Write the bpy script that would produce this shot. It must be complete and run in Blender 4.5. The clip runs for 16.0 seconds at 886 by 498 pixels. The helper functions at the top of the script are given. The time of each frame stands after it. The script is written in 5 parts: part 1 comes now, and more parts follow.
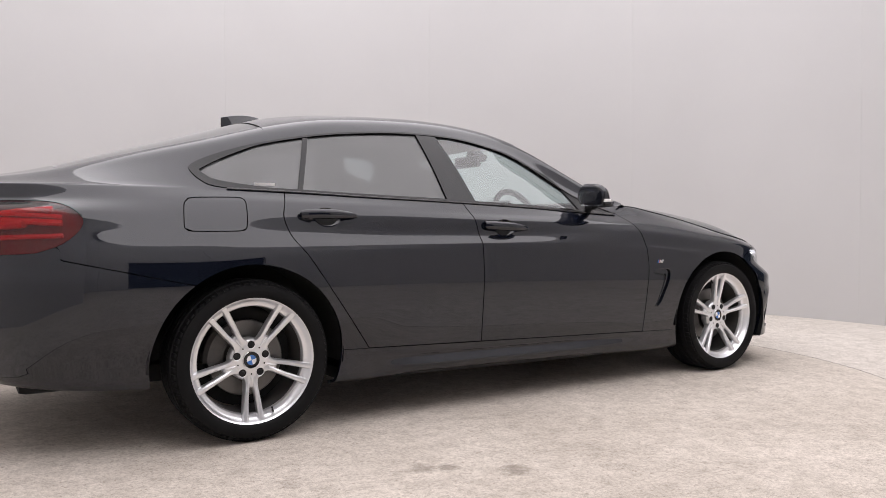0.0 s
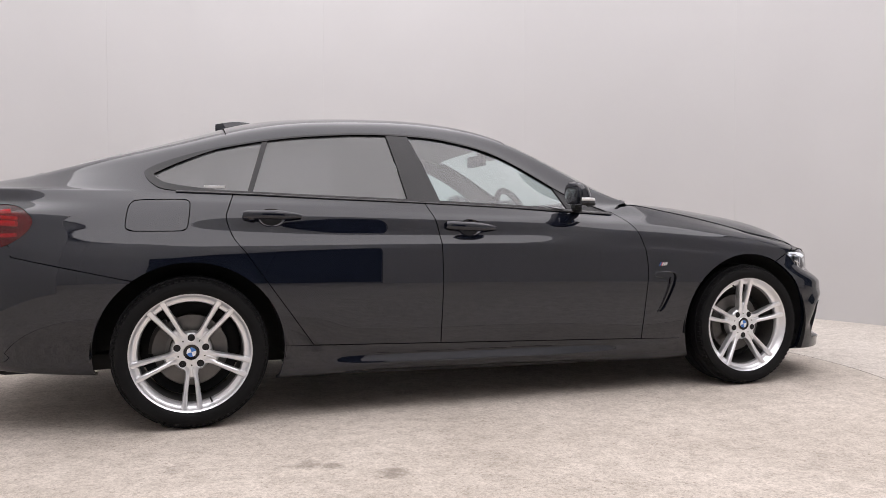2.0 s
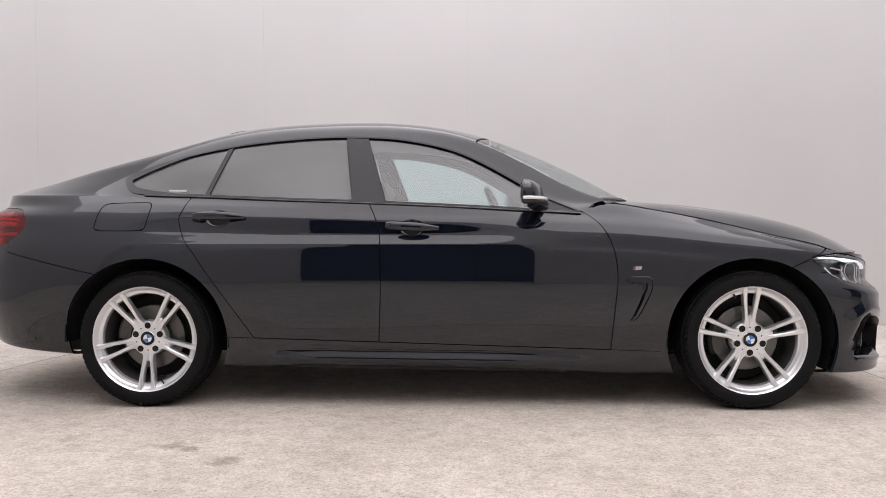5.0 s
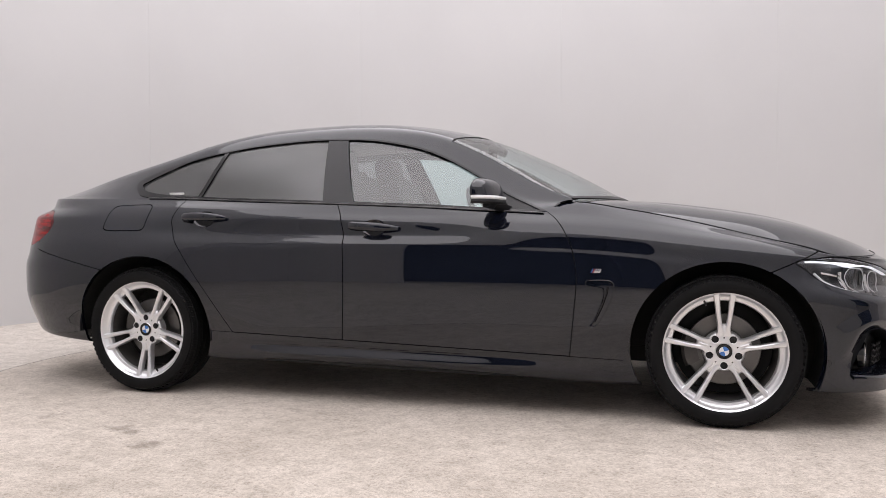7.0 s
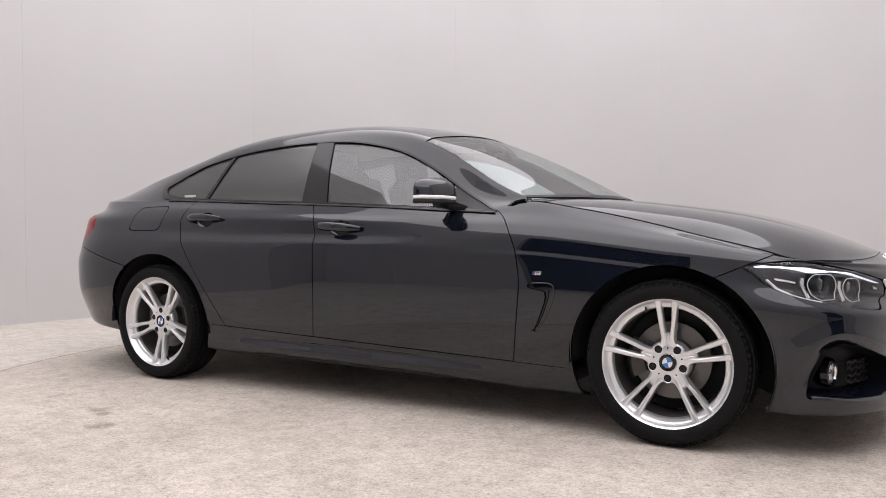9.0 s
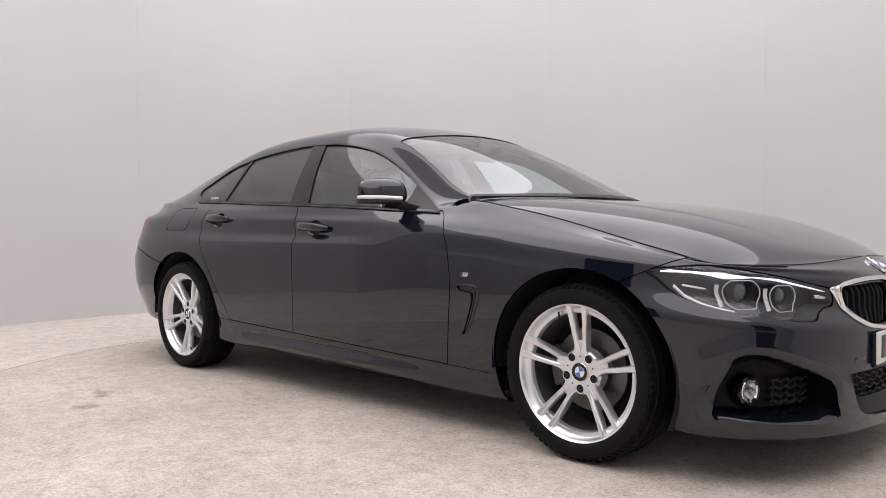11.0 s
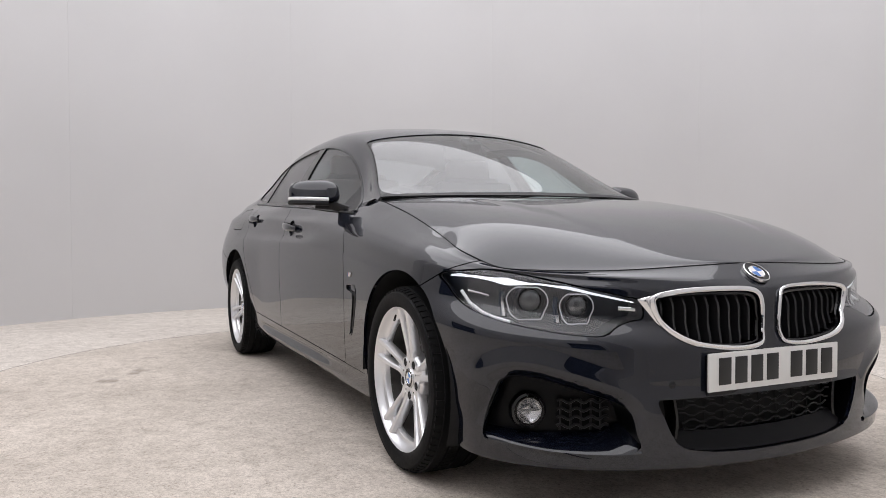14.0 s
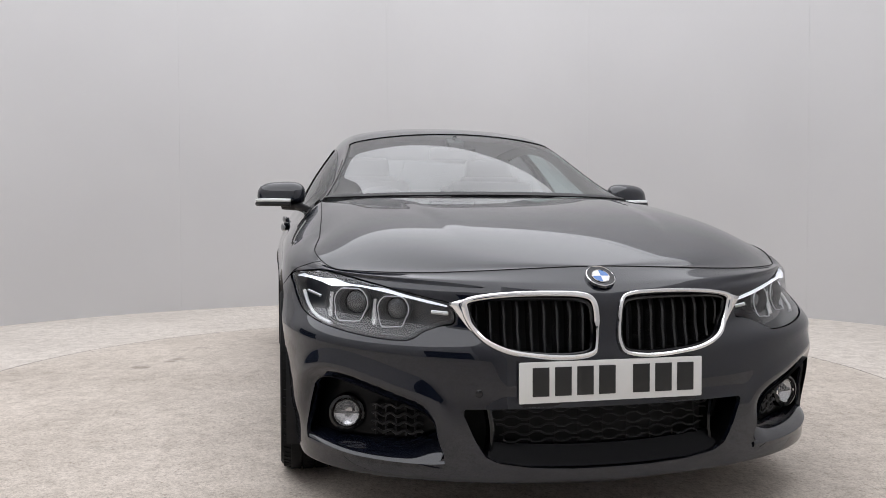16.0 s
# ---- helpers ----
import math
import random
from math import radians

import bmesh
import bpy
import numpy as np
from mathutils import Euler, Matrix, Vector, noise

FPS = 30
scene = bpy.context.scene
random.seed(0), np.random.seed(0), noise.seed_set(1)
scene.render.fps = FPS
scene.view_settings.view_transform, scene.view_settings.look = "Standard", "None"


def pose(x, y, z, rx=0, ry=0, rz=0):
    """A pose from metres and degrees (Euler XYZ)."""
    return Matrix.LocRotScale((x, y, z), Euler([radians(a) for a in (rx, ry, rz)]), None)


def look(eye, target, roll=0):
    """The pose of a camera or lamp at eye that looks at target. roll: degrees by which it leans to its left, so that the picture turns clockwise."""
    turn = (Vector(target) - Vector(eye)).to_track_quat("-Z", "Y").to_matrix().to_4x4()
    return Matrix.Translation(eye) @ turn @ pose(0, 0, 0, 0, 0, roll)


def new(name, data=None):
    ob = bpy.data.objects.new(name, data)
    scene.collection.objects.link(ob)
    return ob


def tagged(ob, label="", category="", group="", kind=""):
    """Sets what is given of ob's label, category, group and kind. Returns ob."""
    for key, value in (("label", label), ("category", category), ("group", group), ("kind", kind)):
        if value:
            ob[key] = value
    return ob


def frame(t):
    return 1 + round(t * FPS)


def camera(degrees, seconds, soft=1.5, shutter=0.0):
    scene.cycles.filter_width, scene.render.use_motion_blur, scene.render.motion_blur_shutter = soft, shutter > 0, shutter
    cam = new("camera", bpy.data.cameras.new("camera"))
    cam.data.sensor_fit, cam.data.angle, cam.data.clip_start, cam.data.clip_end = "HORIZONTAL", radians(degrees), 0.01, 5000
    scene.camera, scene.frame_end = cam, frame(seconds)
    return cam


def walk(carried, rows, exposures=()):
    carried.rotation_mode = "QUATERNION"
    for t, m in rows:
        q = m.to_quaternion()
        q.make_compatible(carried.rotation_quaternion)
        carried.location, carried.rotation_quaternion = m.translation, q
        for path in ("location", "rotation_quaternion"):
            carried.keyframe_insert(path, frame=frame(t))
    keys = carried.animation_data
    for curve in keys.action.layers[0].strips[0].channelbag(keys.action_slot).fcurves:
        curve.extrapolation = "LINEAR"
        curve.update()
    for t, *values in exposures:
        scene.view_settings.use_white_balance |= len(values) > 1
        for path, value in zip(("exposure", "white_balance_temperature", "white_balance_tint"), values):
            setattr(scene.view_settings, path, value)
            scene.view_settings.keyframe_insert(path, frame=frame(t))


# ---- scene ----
from mathutils.geometry import intersect_point_line

# The car stands along x (nose at +x), its centre line at y = 0, its tyres on z = 0. It stands on a turning
# platform whose axis is AXIS; the camera rides on a circle round that axis, always at the same height.
FOV, RADIUS, EYE = 59.06, 4.407, 0.832
AXIS = Vector((-0.130, -0.073, 0.0))
RATE, START = 6.9115, -121.09
AIM, PITCH, ROLL = -1.202, -1.606, -0.165
DURATION = 16.0

cam = camera(FOV, DURATION, soft=0.65)


def station(t):
    """The camera's pose on its circle at t seconds."""
    a = START + RATE * t
    x = AXIS.x + RADIUS * math.cos(radians(a))
    y = AXIS.y + RADIUS * math.sin(radians(a))
    return pose(x, y, EYE, 90 + PITCH, 0, a + 90 + AIM) @ pose(0, 0, 0, 0, 0, ROLL)


walk(cam, [(0.5 * k, station(0.5 * k)) for k in range(33)], exposures=[(0, 0.0, 6520, 13.5), (8, 0.0, 6520, 13.5), (13.4, -0.08, 6520, 13.5), (14.3, -0.14, 6300, 9.5), (16, -0.14, 6270, 9)])

# ---------------------------------------------------------------- light
world = bpy.data.worlds.new("studio_air")
scene.world = world
world.use_nodes = True
world.node_tree.nodes["Background"].inputs["Color"].default_value = (0.9, 0.95, 1.0, 1)
world.node_tree.nodes["Background"].inputs["Strength"].default_value = 0.05


def area_lamp(name, at, size, power, colour=(1, 1, 1), size_y=None, target=None):
    data = bpy.data.lights.new(name, "AREA")
    data.shape = "RECTANGLE"
    data.size, data.size_y, data.energy, data.color = size, size_y or size, power, colour
    ob = new(name, data)
    ob.matrix_world = look(at, target or (at[0], at[1] + 1e-4, 0))
    return ob


CEILING = 5.5
LIGHT = (0.992, 0.975, 1.0)
softbox = area_lamp("ceiling_softbox", (AXIS.x + 0.8 * math.cos(radians(-66)), AXIS.y + 0.8 * math.sin(radians(-66)), CEILING - 0.10), 11.2, 660, LIGHT)
softbox.data.shape = "DISK"


# ---------------------------------------------------------------- materials
def node_material(name):
    m = bpy.data.materials.new(name)
    m.use_nodes = True
    return m, m.node_tree, m.node_tree.nodes["Principled BSDF"]


def simple(name, colour, rough=0.5, metal=0.0, coat=0.0, grain=0.0, scale=60.0, bump=0.0, spec=0.5, trans=0.0, ior=1.5, emit=0.0):
    """A surface with mottled roughness and colour and a fine relief."""
    m, tree, b = node_material(name)
    b.inputs["Base Color"].default_value = (*colour, 1)
    b.inputs["Roughness"].default_value = rough
    b.inputs["Metallic"].default_value = metal
    b.inputs["Coat Weight"].default_value = coat
    b.inputs["Coat Roughness"].default_value = 0.02
    b.inputs["Specular IOR Level"].default_value = spec
    b.inputs["Transmission Weight"].default_value = trans
    b.inputs["IOR"].default_value = ior
    if emit:
        b.inputs["Emission Color"].default_value = (*colour, 1)
        b.inputs["Emission Strength"].default_value = emit
    if grain or bump:
        tc = tree.nodes.new("ShaderNodeTexCoord")
        n = tree.nodes.new("ShaderNodeTexNoise")
        n.inputs["Scale"].default_value = scale
        n.inputs["Detail"].default_value = 5
        tree.links.new(tc.outputs["Object"], n.inputs["Vector"])
        if grain:
            mix = tree.nodes.new("ShaderNodeMixRGB")
            mix.inputs[1].default_value = (*[c * (1 - grain) for c in colour], 1)
            mix.inputs[2].default_value = (*[min(1, c * (1 + grain)) for c in colour], 1)
            tree.links.new(n.outputs["Fac"], mix.inputs[0])
            tree.links.new(mix.outputs[0], b.inputs["Base Color"])
            rr = tree.nodes.new("ShaderNodeMapRange")
            rr.inputs["To Min"].default_value = rough * 0.85
            rr.inputs["To Max"].default_value = min(1, rough * 1.15)
            tree.links.new(n.outputs["Fac"], rr.inputs["Value"])
            tree.links.new(rr.outputs["Result"], b.inputs["Roughness"])
        if bump:
            bp = tree.nodes.new("ShaderNodeBump")
            bp.inputs["Strength"].default_value = bump
            bp.inputs["Distance"].default_value = 0.002
            tree.links.new(n.outputs["Fac"], bp.inputs["Height"])
            tree.links.new(bp.outputs["Normal"], b.inputs["Normal"])
    return m


def car_paint():
    m, tree, b = node_material("black_sapphire_paint")
    tc = tree.nodes.new("ShaderNodeTexCoord")
    v = tree.nodes.new("ShaderNodeTexVoronoi")
    v.inputs["Scale"].default_value = 2600
    ramp = tree.nodes.new("ShaderNodeValToRGB")
    ramp.color_ramp.elements[0].color = (0.0022, 0.0032, 0.0070, 1)
    ramp.color_ramp.elements[1].color = (0.0050, 0.0068, 0.0140, 1)
    tree.links.new(tc.outputs["Object"], v.inputs["Vector"])
    tree.links.new(v.outputs["Color"], ramp.inputs["Fac"])
    tree.links.new(ramp.outputs["Color"], b.inputs["Base Color"])
    n = tree.nodes.new("ShaderNodeTexNoise")
    n.inputs["Scale"].default_value = 3.0
    rr = tree.nodes.new("ShaderNodeMapRange")
    rr.inputs["To Min"].default_value = 0.30
    rr.inputs["To Max"].default_value = 0.42
    tree.links.new(tc.outputs["Object"], n.inputs["Vector"])
    tree.links.new(n.outputs["Fac"], rr.inputs["Value"])
    tree.links.new(rr.outputs["Result"], b.inputs["Roughness"])
    b.inputs["Metallic"].default_value = 0.0
    b.inputs["Specular IOR Level"].default_value = 0.04
    b.inputs["Coat Weight"].default_value = 1.0
    b.inputs["Coat Roughness"].default_value = 0.012
    b.inputs["Coat IOR"].default_value = 1.59
    return m


def glass(name, tint, rough=0.28, ior=1.5):
    """A thin pane: part mirror by Fresnel, the rest lets light through, tinted."""
    m, tree, b = node_material(name)
    tree.nodes.remove(b)
    out = tree.nodes["Material Output"]
    t = tree.nodes.new("ShaderNodeBsdfTransparent")
    t.inputs["Color"].default_value = (*tint, 1)
    g = tree.nodes.new("ShaderNodeBsdfGlossy")
    g.inputs["Roughness"].default_value = rough
    # gloss rises from f0 (both faces of the pane) to full at a grazing view
    f0 = 2 * ((ior - 1) / (ior + 1)) ** 2
    lw = tree.nodes.new("ShaderNodeLayerWeight")
    lw.inputs["Blend"].default_value = 0.5
    pw = tree.nodes.new("ShaderNodeMath")
    pw.operation = "POWER"
    pw.inputs[1].default_value = 4.5
    tree.links.new(lw.outputs["Facing"], pw.inputs[0])
    fr = tree.nodes.new("ShaderNodeMapRange")
    fr.inputs["To Min"].default_value = f0
    fr.inputs["To Max"].default_value = 0.9
    tree.links.new(pw.outputs[0], fr.inputs["Value"])
    mix = tree.nodes.new("ShaderNodeMixShader")
    tree.links.new(fr.outputs[0], mix.inputs[0])
    tree.links.new(t.outputs[0], mix.inputs[1])
    tree.links.new(g.outputs[0], mix.inputs[2])
    tree.links.new(mix.outputs[0], out.inputs["Surface"])
    return m


def concrete(name, base, dark, warm, stains=()):
    """Pale trowelled concrete: fine speckle, soft blotches and a few dark stains."""
    m, tree, b = node_material(name)
    N, L = tree.nodes.new, tree.links.new
    tc = N("ShaderNodeTexCoord")

    def grain(scale, detail, rough=0.6):
        n = N("ShaderNodeTexNoise")
        n.inputs["Scale"].default_value, n.inputs["Detail"].default_value, n.inputs["Roughness"].default_value = scale, detail, rough
        L(tc.outputs["Object"], n.inputs["Vector"])
        return n.outputs["Fac"]

    def ramp(src, stops):
        r = N("ShaderNodeValToRGB")
        while len(r.color_ramp.elements) < len(stops):
            r.color_ramp.elements.new(0.5)
        for e, (p, c) in zip(r.color_ramp.elements, stops):
            e.position, e.color = p, (*c, 1)
        L(src, r.inputs["Fac"])
        return r.outputs["Color"]

    def mixed(kind, fac, a, c):
        x = N("ShaderNodeMixRGB")
        x.blend_type, x.inputs[0].default_value = kind, fac
        L(a, x.inputs[1])
        L(c, x.inputs[2])
        return x.outputs[0]

    def math_node(op, a, c):
        x = N("ShaderNodeMath")
        x.operation = op
        for k, q in enumerate((a, c)):
            if isinstance(q, (int, float)):
                x.inputs[k].default_value = q
            else:
                L(q, x.inputs[k])
        return x.outputs[0]
    big, mid, fine, grit = grain(0.9, 6), grain(11, 8, 0.7), grain(75, 6, 0.75), grain(210, 3, 0.7)
    flecks = N("ShaderNodeTexVoronoi")
    flecks.inputs["Scale"].default_value = 130
    L(tc.outputs["Object"], flecks.inputs["Vector"])
    col = ramp(big, [(0.32, dark), (0.5, base), (0.68, warm)])
    col = mixed("MULTIPLY", 0.6, col, ramp(mid, [(0.3, (0.60, 0.585, 0.56)), (0.58, (1.0, 1.0, 1.0))]))
    col = mixed("MULTIPLY", 0.62, col, ramp(fine, [(0.36, (0.50, 0.48, 0.45)), (0.56, (1.0, 1.0, 1.0))]))
    col = mixed("MULTIPLY", 0.5, col, ramp(grit, [(0.36, (0.55, 0.53, 0.50)), (0.55, (1.0, 1.0, 1.0))]))
    col = mixed("MULTIPLY", 0.5, col, ramp(flecks.outputs["Color"], [(0.06, (0.4, 0.36, 0.33)), (0.16, (1, 1, 1))]))
    for x, y, r in stains:
        d = N("ShaderNodeVectorMath")
        d.operation = "DISTANCE"
        L(tc.outputs["Object"], d.inputs[0])
        d.inputs[1].default_value = (x, y, 0)
        reach = math_node("ADD", d.outputs["Value"], math_node("MULTIPLY", math_node("SUBTRACT", mid, 0.5), r * 2.4))
        col = mixed("MULTIPLY", 0.75, col, ramp(math_node("DIVIDE", reach, r), [(0.25, (0.50, 0.48, 0.46)), (0.95, (1, 1, 1))]))
    L(col, b.inputs["Base Color"])
    b.inputs["Roughness"].default_value = 0.75
    b.inputs["Specular IOR Level"].default_value = 0.25
    bp = N("ShaderNodeBump")
    bp.inputs["Strength"].default_value, bp.inputs["Distance"].default_value = 0.5, 0.003
    L(fine, bp.inputs["Height"])
    L(bp.outputs["Normal"], b.inputs["Normal"])
    return m


def wall_paint():
    m, tree, b = node_material("satin_white_wall_paint")
    N, L = tree.nodes.new, tree.links.new
    tc = N("ShaderNodeTexCoord")
    a = N("ShaderNodeTexNoise"); a.inputs["Scale"].default_value = 0.5; a.inputs["Detail"].default_value = 4
    c = N("ShaderNodeTexNoise"); c.inputs["Scale"].default_value = 90; c.inputs["Detail"].default_value = 3
    L(tc.outputs["Object"], a.inputs["Vector"]); L(tc.outputs["Object"], c.inputs["Vector"])
    r = N("ShaderNodeValToRGB")
    r.color_ramp.elements[0].position, r.color_ramp.elements[0].color = 0.3, (0.540, 0.533, 0.531, 1)
    r.color_ramp.elements[1].position, r.color_ramp.elements[1].color = 0.7, (0.585, 0.578, 0.576, 1)
    L(a.outputs["Fac"], r.inputs["Fac"]); L(r.outputs["Color"], b.inputs["Base Color"])
    b.inputs["Roughness"].default_value = 0.42
    b.inputs["Specular IOR Level"].default_value = 0.9
    bp = N("ShaderNodeBump"); bp.inputs["Strength"].default_value = 0.08; bp.inputs["Distance"].default_value = 0.002
    L(c.outputs["Fac"], bp.inputs["Height"]); L(bp.outputs["Normal"], b.inputs["Normal"])
    return m


PAINT = car_paint()
GLOSS = simple("gloss_black_trim", (0.005, 0.005, 0.006), 0.10, coat=0.0, grain=0.1, spec=0.42)
SATIN = simple("satin_black_plastic", (0.009, 0.009, 0.010), 0.42, grain=0.25, scale=400, bump=0.2, spec=0.3)
LINING = simple("smooth_black_duct_plastic", (0.0022, 0.0023, 0.0030), 0.30, grain=0.2, spec=0.12)
# greyer than the black trim: the belt moulding's edge highlight put into its colour
BELT_HIGHLIGHT = simple("grey_highlight_moulding", (0.10, 0.10, 0.105), 0.3, metal=0.8, grain=0.1)
DARK = simple("underbody_black", (0.006, 0.006, 0.006), 0.85, grain=0.3, scale=30)
RUBBER = simple("tyre_rubber", (0.0042, 0.0042, 0.0046), 0.7, grain=0.3, scale=90, bump=0.25, spec=0.2)
ALLOY = simple("silver_alloy", (0.80, 0.805, 0.82), 0.28, metal=0.8, coat=0.3)
ALLOY_DARK = simple("brake_dusted_barrel", (0.12, 0.115, 0.11), 0.5, metal=0.6, grain=0.3, scale=40)
STEEL = simple("brake_steel", (0.15, 0.145, 0.14), 0.38, metal=0.9, grain=0.15, scale=120, bump=0.15)
CHROME = simple("chrome", (0.78, 0.78, 0.78), 0.08, metal=1.0, grain=0.03, scale=200)
WHITE = simple("badge_white", (0.8, 0.8, 0.8), 0.3, coat=0.5, grain=0.03)
BLUE = simple("badge_blue", (0.03, 0.16, 0.50), 0.3, coat=0.5, grain=0.05)
CLEAR = glass("windscreen_glass", (0.80, 0.88, 0.87), 0.0, ior=1.78)
SIDE = glass("side_glass", (0.70, 0.83, 0.83), 0.0, ior=1.70)
PRIVACY = glass("privacy_glass", (0.25, 0.255, 0.265), ior=1.68)
LENS = glass("clear_lamp_lens", (0.95, 0.955, 0.96), 0.0, ior=1.4)
RED_GLASS = glass("red_lamp_glass", (0.72, 0.04, 0.08), 0.05, ior=1.4)
TRIM_DARK = simple("cabin_black_leather", (0.018, 0.018, 0.018), 0.55, grain=0.3, scale=60, bump=0.04)
HEADLINER = simple("grey_headliner_cloth", (0.30, 0.295, 0.285), 0.9, grain=0.1, scale=60, bump=0.03)
FLOOR_MAT = concrete("speckled_concrete", (0.770, 0.718, 0.658), (0.690, 0.638, 0.583), (0.800, 0.748, 0.688))
STAINS = ((-1.478, -1.42, 0.075), (-1.02, -1.53, 0.075), (-0.94, -1.555, 0.05), (-0.755, -1.721, 0.085))
TABLE_MAT = concrete("worn_platform_concrete", (0.695, 0.630, 0.560), (0.585, 0.525, 0.460), (0.755, 0.684, 0.612), STAINS)
WALL_MAT = wall_paint()
# near-black, for the unseen backdrop that makes dark reflections in the car paint
DARK_BACKDROP = simple("dark_reflection_backdrop", (0.03, 0.05, 0.085), 0.85, grain=0.12, scale=3)
CEIL_MAT = simple("ceiling_paint", (0.7, 0.7, 0.7), 0.9, grain=0.05, scale=2)


# ---------------------------------------------------------------- mesh tools
def part(name, bm, material, parent=None, label="", smooth=True, mats=None):
    """Links a bmesh as one mesh object under a thing or a part."""
    me = bpy.data.meshes.new(name)
    bm.normal_update()
    bm.to_mesh(me)
    bm.free()
    for m in (mats or [material]):
        me.materials.append(m)
    if smooth:
        me.shade_smooth()
        me.set_sharp_from_angle(angle=radians(38))
    ob = new(name, me)
    if parent:
        ob.parent = parent
    return tagged(ob, label)


def empty(name, at=(0, 0, 0)):
    ob = new(name)
    ob.location = at
    return ob


def box_bm(size, at=(0, 0, 0), bevel=0.0, segments=2, turn=None):
    bm = bmesh.new()
    bmesh.ops.create_cube(bm, size=1)
    bmesh.ops.scale(bm, vec=size, verts=bm.verts)
    if bevel:
        bmesh.ops.bevel(bm, geom=bm.edges[:], offset=bevel, segments=segments, affect="EDGES", profile=0.6)
    if turn:
        bmesh.ops.transform(bm, matrix=turn, verts=bm.verts)
    bmesh.ops.translate(bm, vec=at, verts=bm.verts)
    return bm


def lathe_bm(profile, steps=48, axis="y", close=False):
    """Turns a profile of (radius, along) round an axis."""
    bm = bmesh.new()
    rings = []
    for k in range(steps):
        a = 2 * math.pi * k / steps
        c, s = math.cos(a), math.sin(a)
        if axis == "y":
            rings.append([bm.verts.new((r * c, h, r * s)) for r, h in profile])
        else:
            rings.append([bm.verts.new((r * c, r * s, h)) for r, h in profile])
    n = len(profile)
    for k in range(steps):
        a, b = rings[k], rings[(k + 1) % steps]
        for i in range(n if close else n - 1):
            j = (i + 1) % n
            bm.faces.new((a[i], a[j], b[j], b[i]))
    bmesh.ops.remove_doubles(bm, verts=bm.verts, dist=1e-6)
    bmesh.ops.recalc_face_normals(bm, faces=bm.faces)
    return bm


def tube_bm(points, radius, sides=8, closed=False, flat=1.0, first=None):
    """A tube along a line of points."""
    bm = bmesh.new()
    pts = [Vector(p) for p in points]
    n = len(pts)
    rings, side = [], None
    for i, p in enumerate(pts):
        if closed:
            d = pts[(i + 1) % n] - pts[i - 1]
        else:
            d = pts[min(i + 1, n - 1)] - pts[max(i - 1, 0)]
        d.normalize()
        if side is None:
            side = Vector(first) if first else d.orthogonal().normalized()
        side = (side - d * side.dot(d)).normalized()
        up = d.cross(side)
        r = radius(i / (n - 1)) if callable(radius) else radius
        rings.append([bm.verts.new(p + side * (r * math.cos(2 * math.pi * k / sides)) + up * (r * flat * math.sin(2 * math.pi * k / sides))) for k in range(sides)])
    for i in range(n if closed else n - 1):
        a, b = rings[i], rings[(i + 1) % n]
        for k in range(sides):
            j = (k + 1) % sides
            bm.faces.new((a[k], a[j], b[j], b[k]))
    if not closed:
        bm.faces.new(rings[0][::-1])
        bm.faces.new(rings[-1])
    bmesh.ops.recalc_face_normals(bm, faces=bm.faces)
    return bm


def merge_bm(*bms):
    """Joins bmeshes into the first."""
    first = bms[0]
    for bm in bms[1:]:
        me = bpy.data.meshes.new("tmp")
        bm.to_mesh(me)
        bm.free()
        first.from_mesh(me)
        bpy.data.meshes.remove(me)
    return first


def pchip(knots):
    """A smooth curve through (x, value, value...) knots that never overshoots; takes numpy arrays."""
    k = np.array(sorted(knots), float)
    x, v = k[:, 0], k[:, 1:]
    h, d = np.diff(x), np.diff(v, axis=0) / np.diff(x)[:, None]
    m = np.zeros_like(v)
    for c in range(v.shape[1]):
        for i in range(1, len(x) - 1):
            a, b = d[i - 1, c], d[i, c]
            if a * b > 0:
                w1, w2 = 2 * h[i] + h[i - 1], h[i] + 2 * h[i - 1]
                m[i, c] = (w1 + w2) / (w1 / a + w2 / b)
        m[0, c], m[-1, c] = d[0, c], d[-1, c]

    def at(q):
        q = np.clip(np.asarray(q, float), x[0], x[-1])
        i = np.clip(np.searchsorted(x, q, side="right") - 1, 0, len(h) - 1)
        t = ((q - x[i]) / h[i])[..., None]
        hh = h[i][..., None]
        return ((1 + 2 * t) * (1 - t) ** 2 * v[i] + t * (1 - t) ** 2 * hh * m[i] + t * t * (3 - 2 * t) * v[i + 1] + t * t * (t - 1) * hh * m[i + 1])
    return at


def closed_spline(points, per=8):
    """A smooth closed outline through 2D points."""
    p = np.array(points, float)
    out = []
    for i in range(len(p)):
        a, b, c, d = p[i - 1], p[i], p[(i + 1) % len(p)], p[(i + 2) % len(p)]
        for t in np.arange(per) / per:
            out.append(0.5 * (2 * b + (c - a) * t + (2 * a - 5 * b + 4 * c - d) * t * t + (3 * b - a - 3 * c + d) * t ** 3))
    return np.array(out)


def inside(outline):
    """The signed distance to an outline, positive inside; takes an array of 2D points."""
    a, b = outline, np.roll(outline, -1, axis=0)

    def at(p):
        e, w = b - a, p[:, None, :] - a
        t = np.clip((w * e).sum(-1) / ((e * e).sum(-1) + 1e-12), 0, 1)
        dist = np.sqrt(((w - t[..., None] * e) ** 2).sum(-1)).min(1)
        cond = ((a[:, 1] <= p[:, None, 1]) != (b[:, 1] <= p[:, None, 1]))
        xs = a[:, 0] + (p[:, None, 1] - a[:, 1]) / (np.where(np.abs(e[:, 1]) < 1e-12, 1e-12, e[:, 1])) * e[:, 0]
        odd = (cond & (p[:, None, 0] < xs)).sum(1) % 2
        return np.where(odd == 1, dist, -dist)
    return at


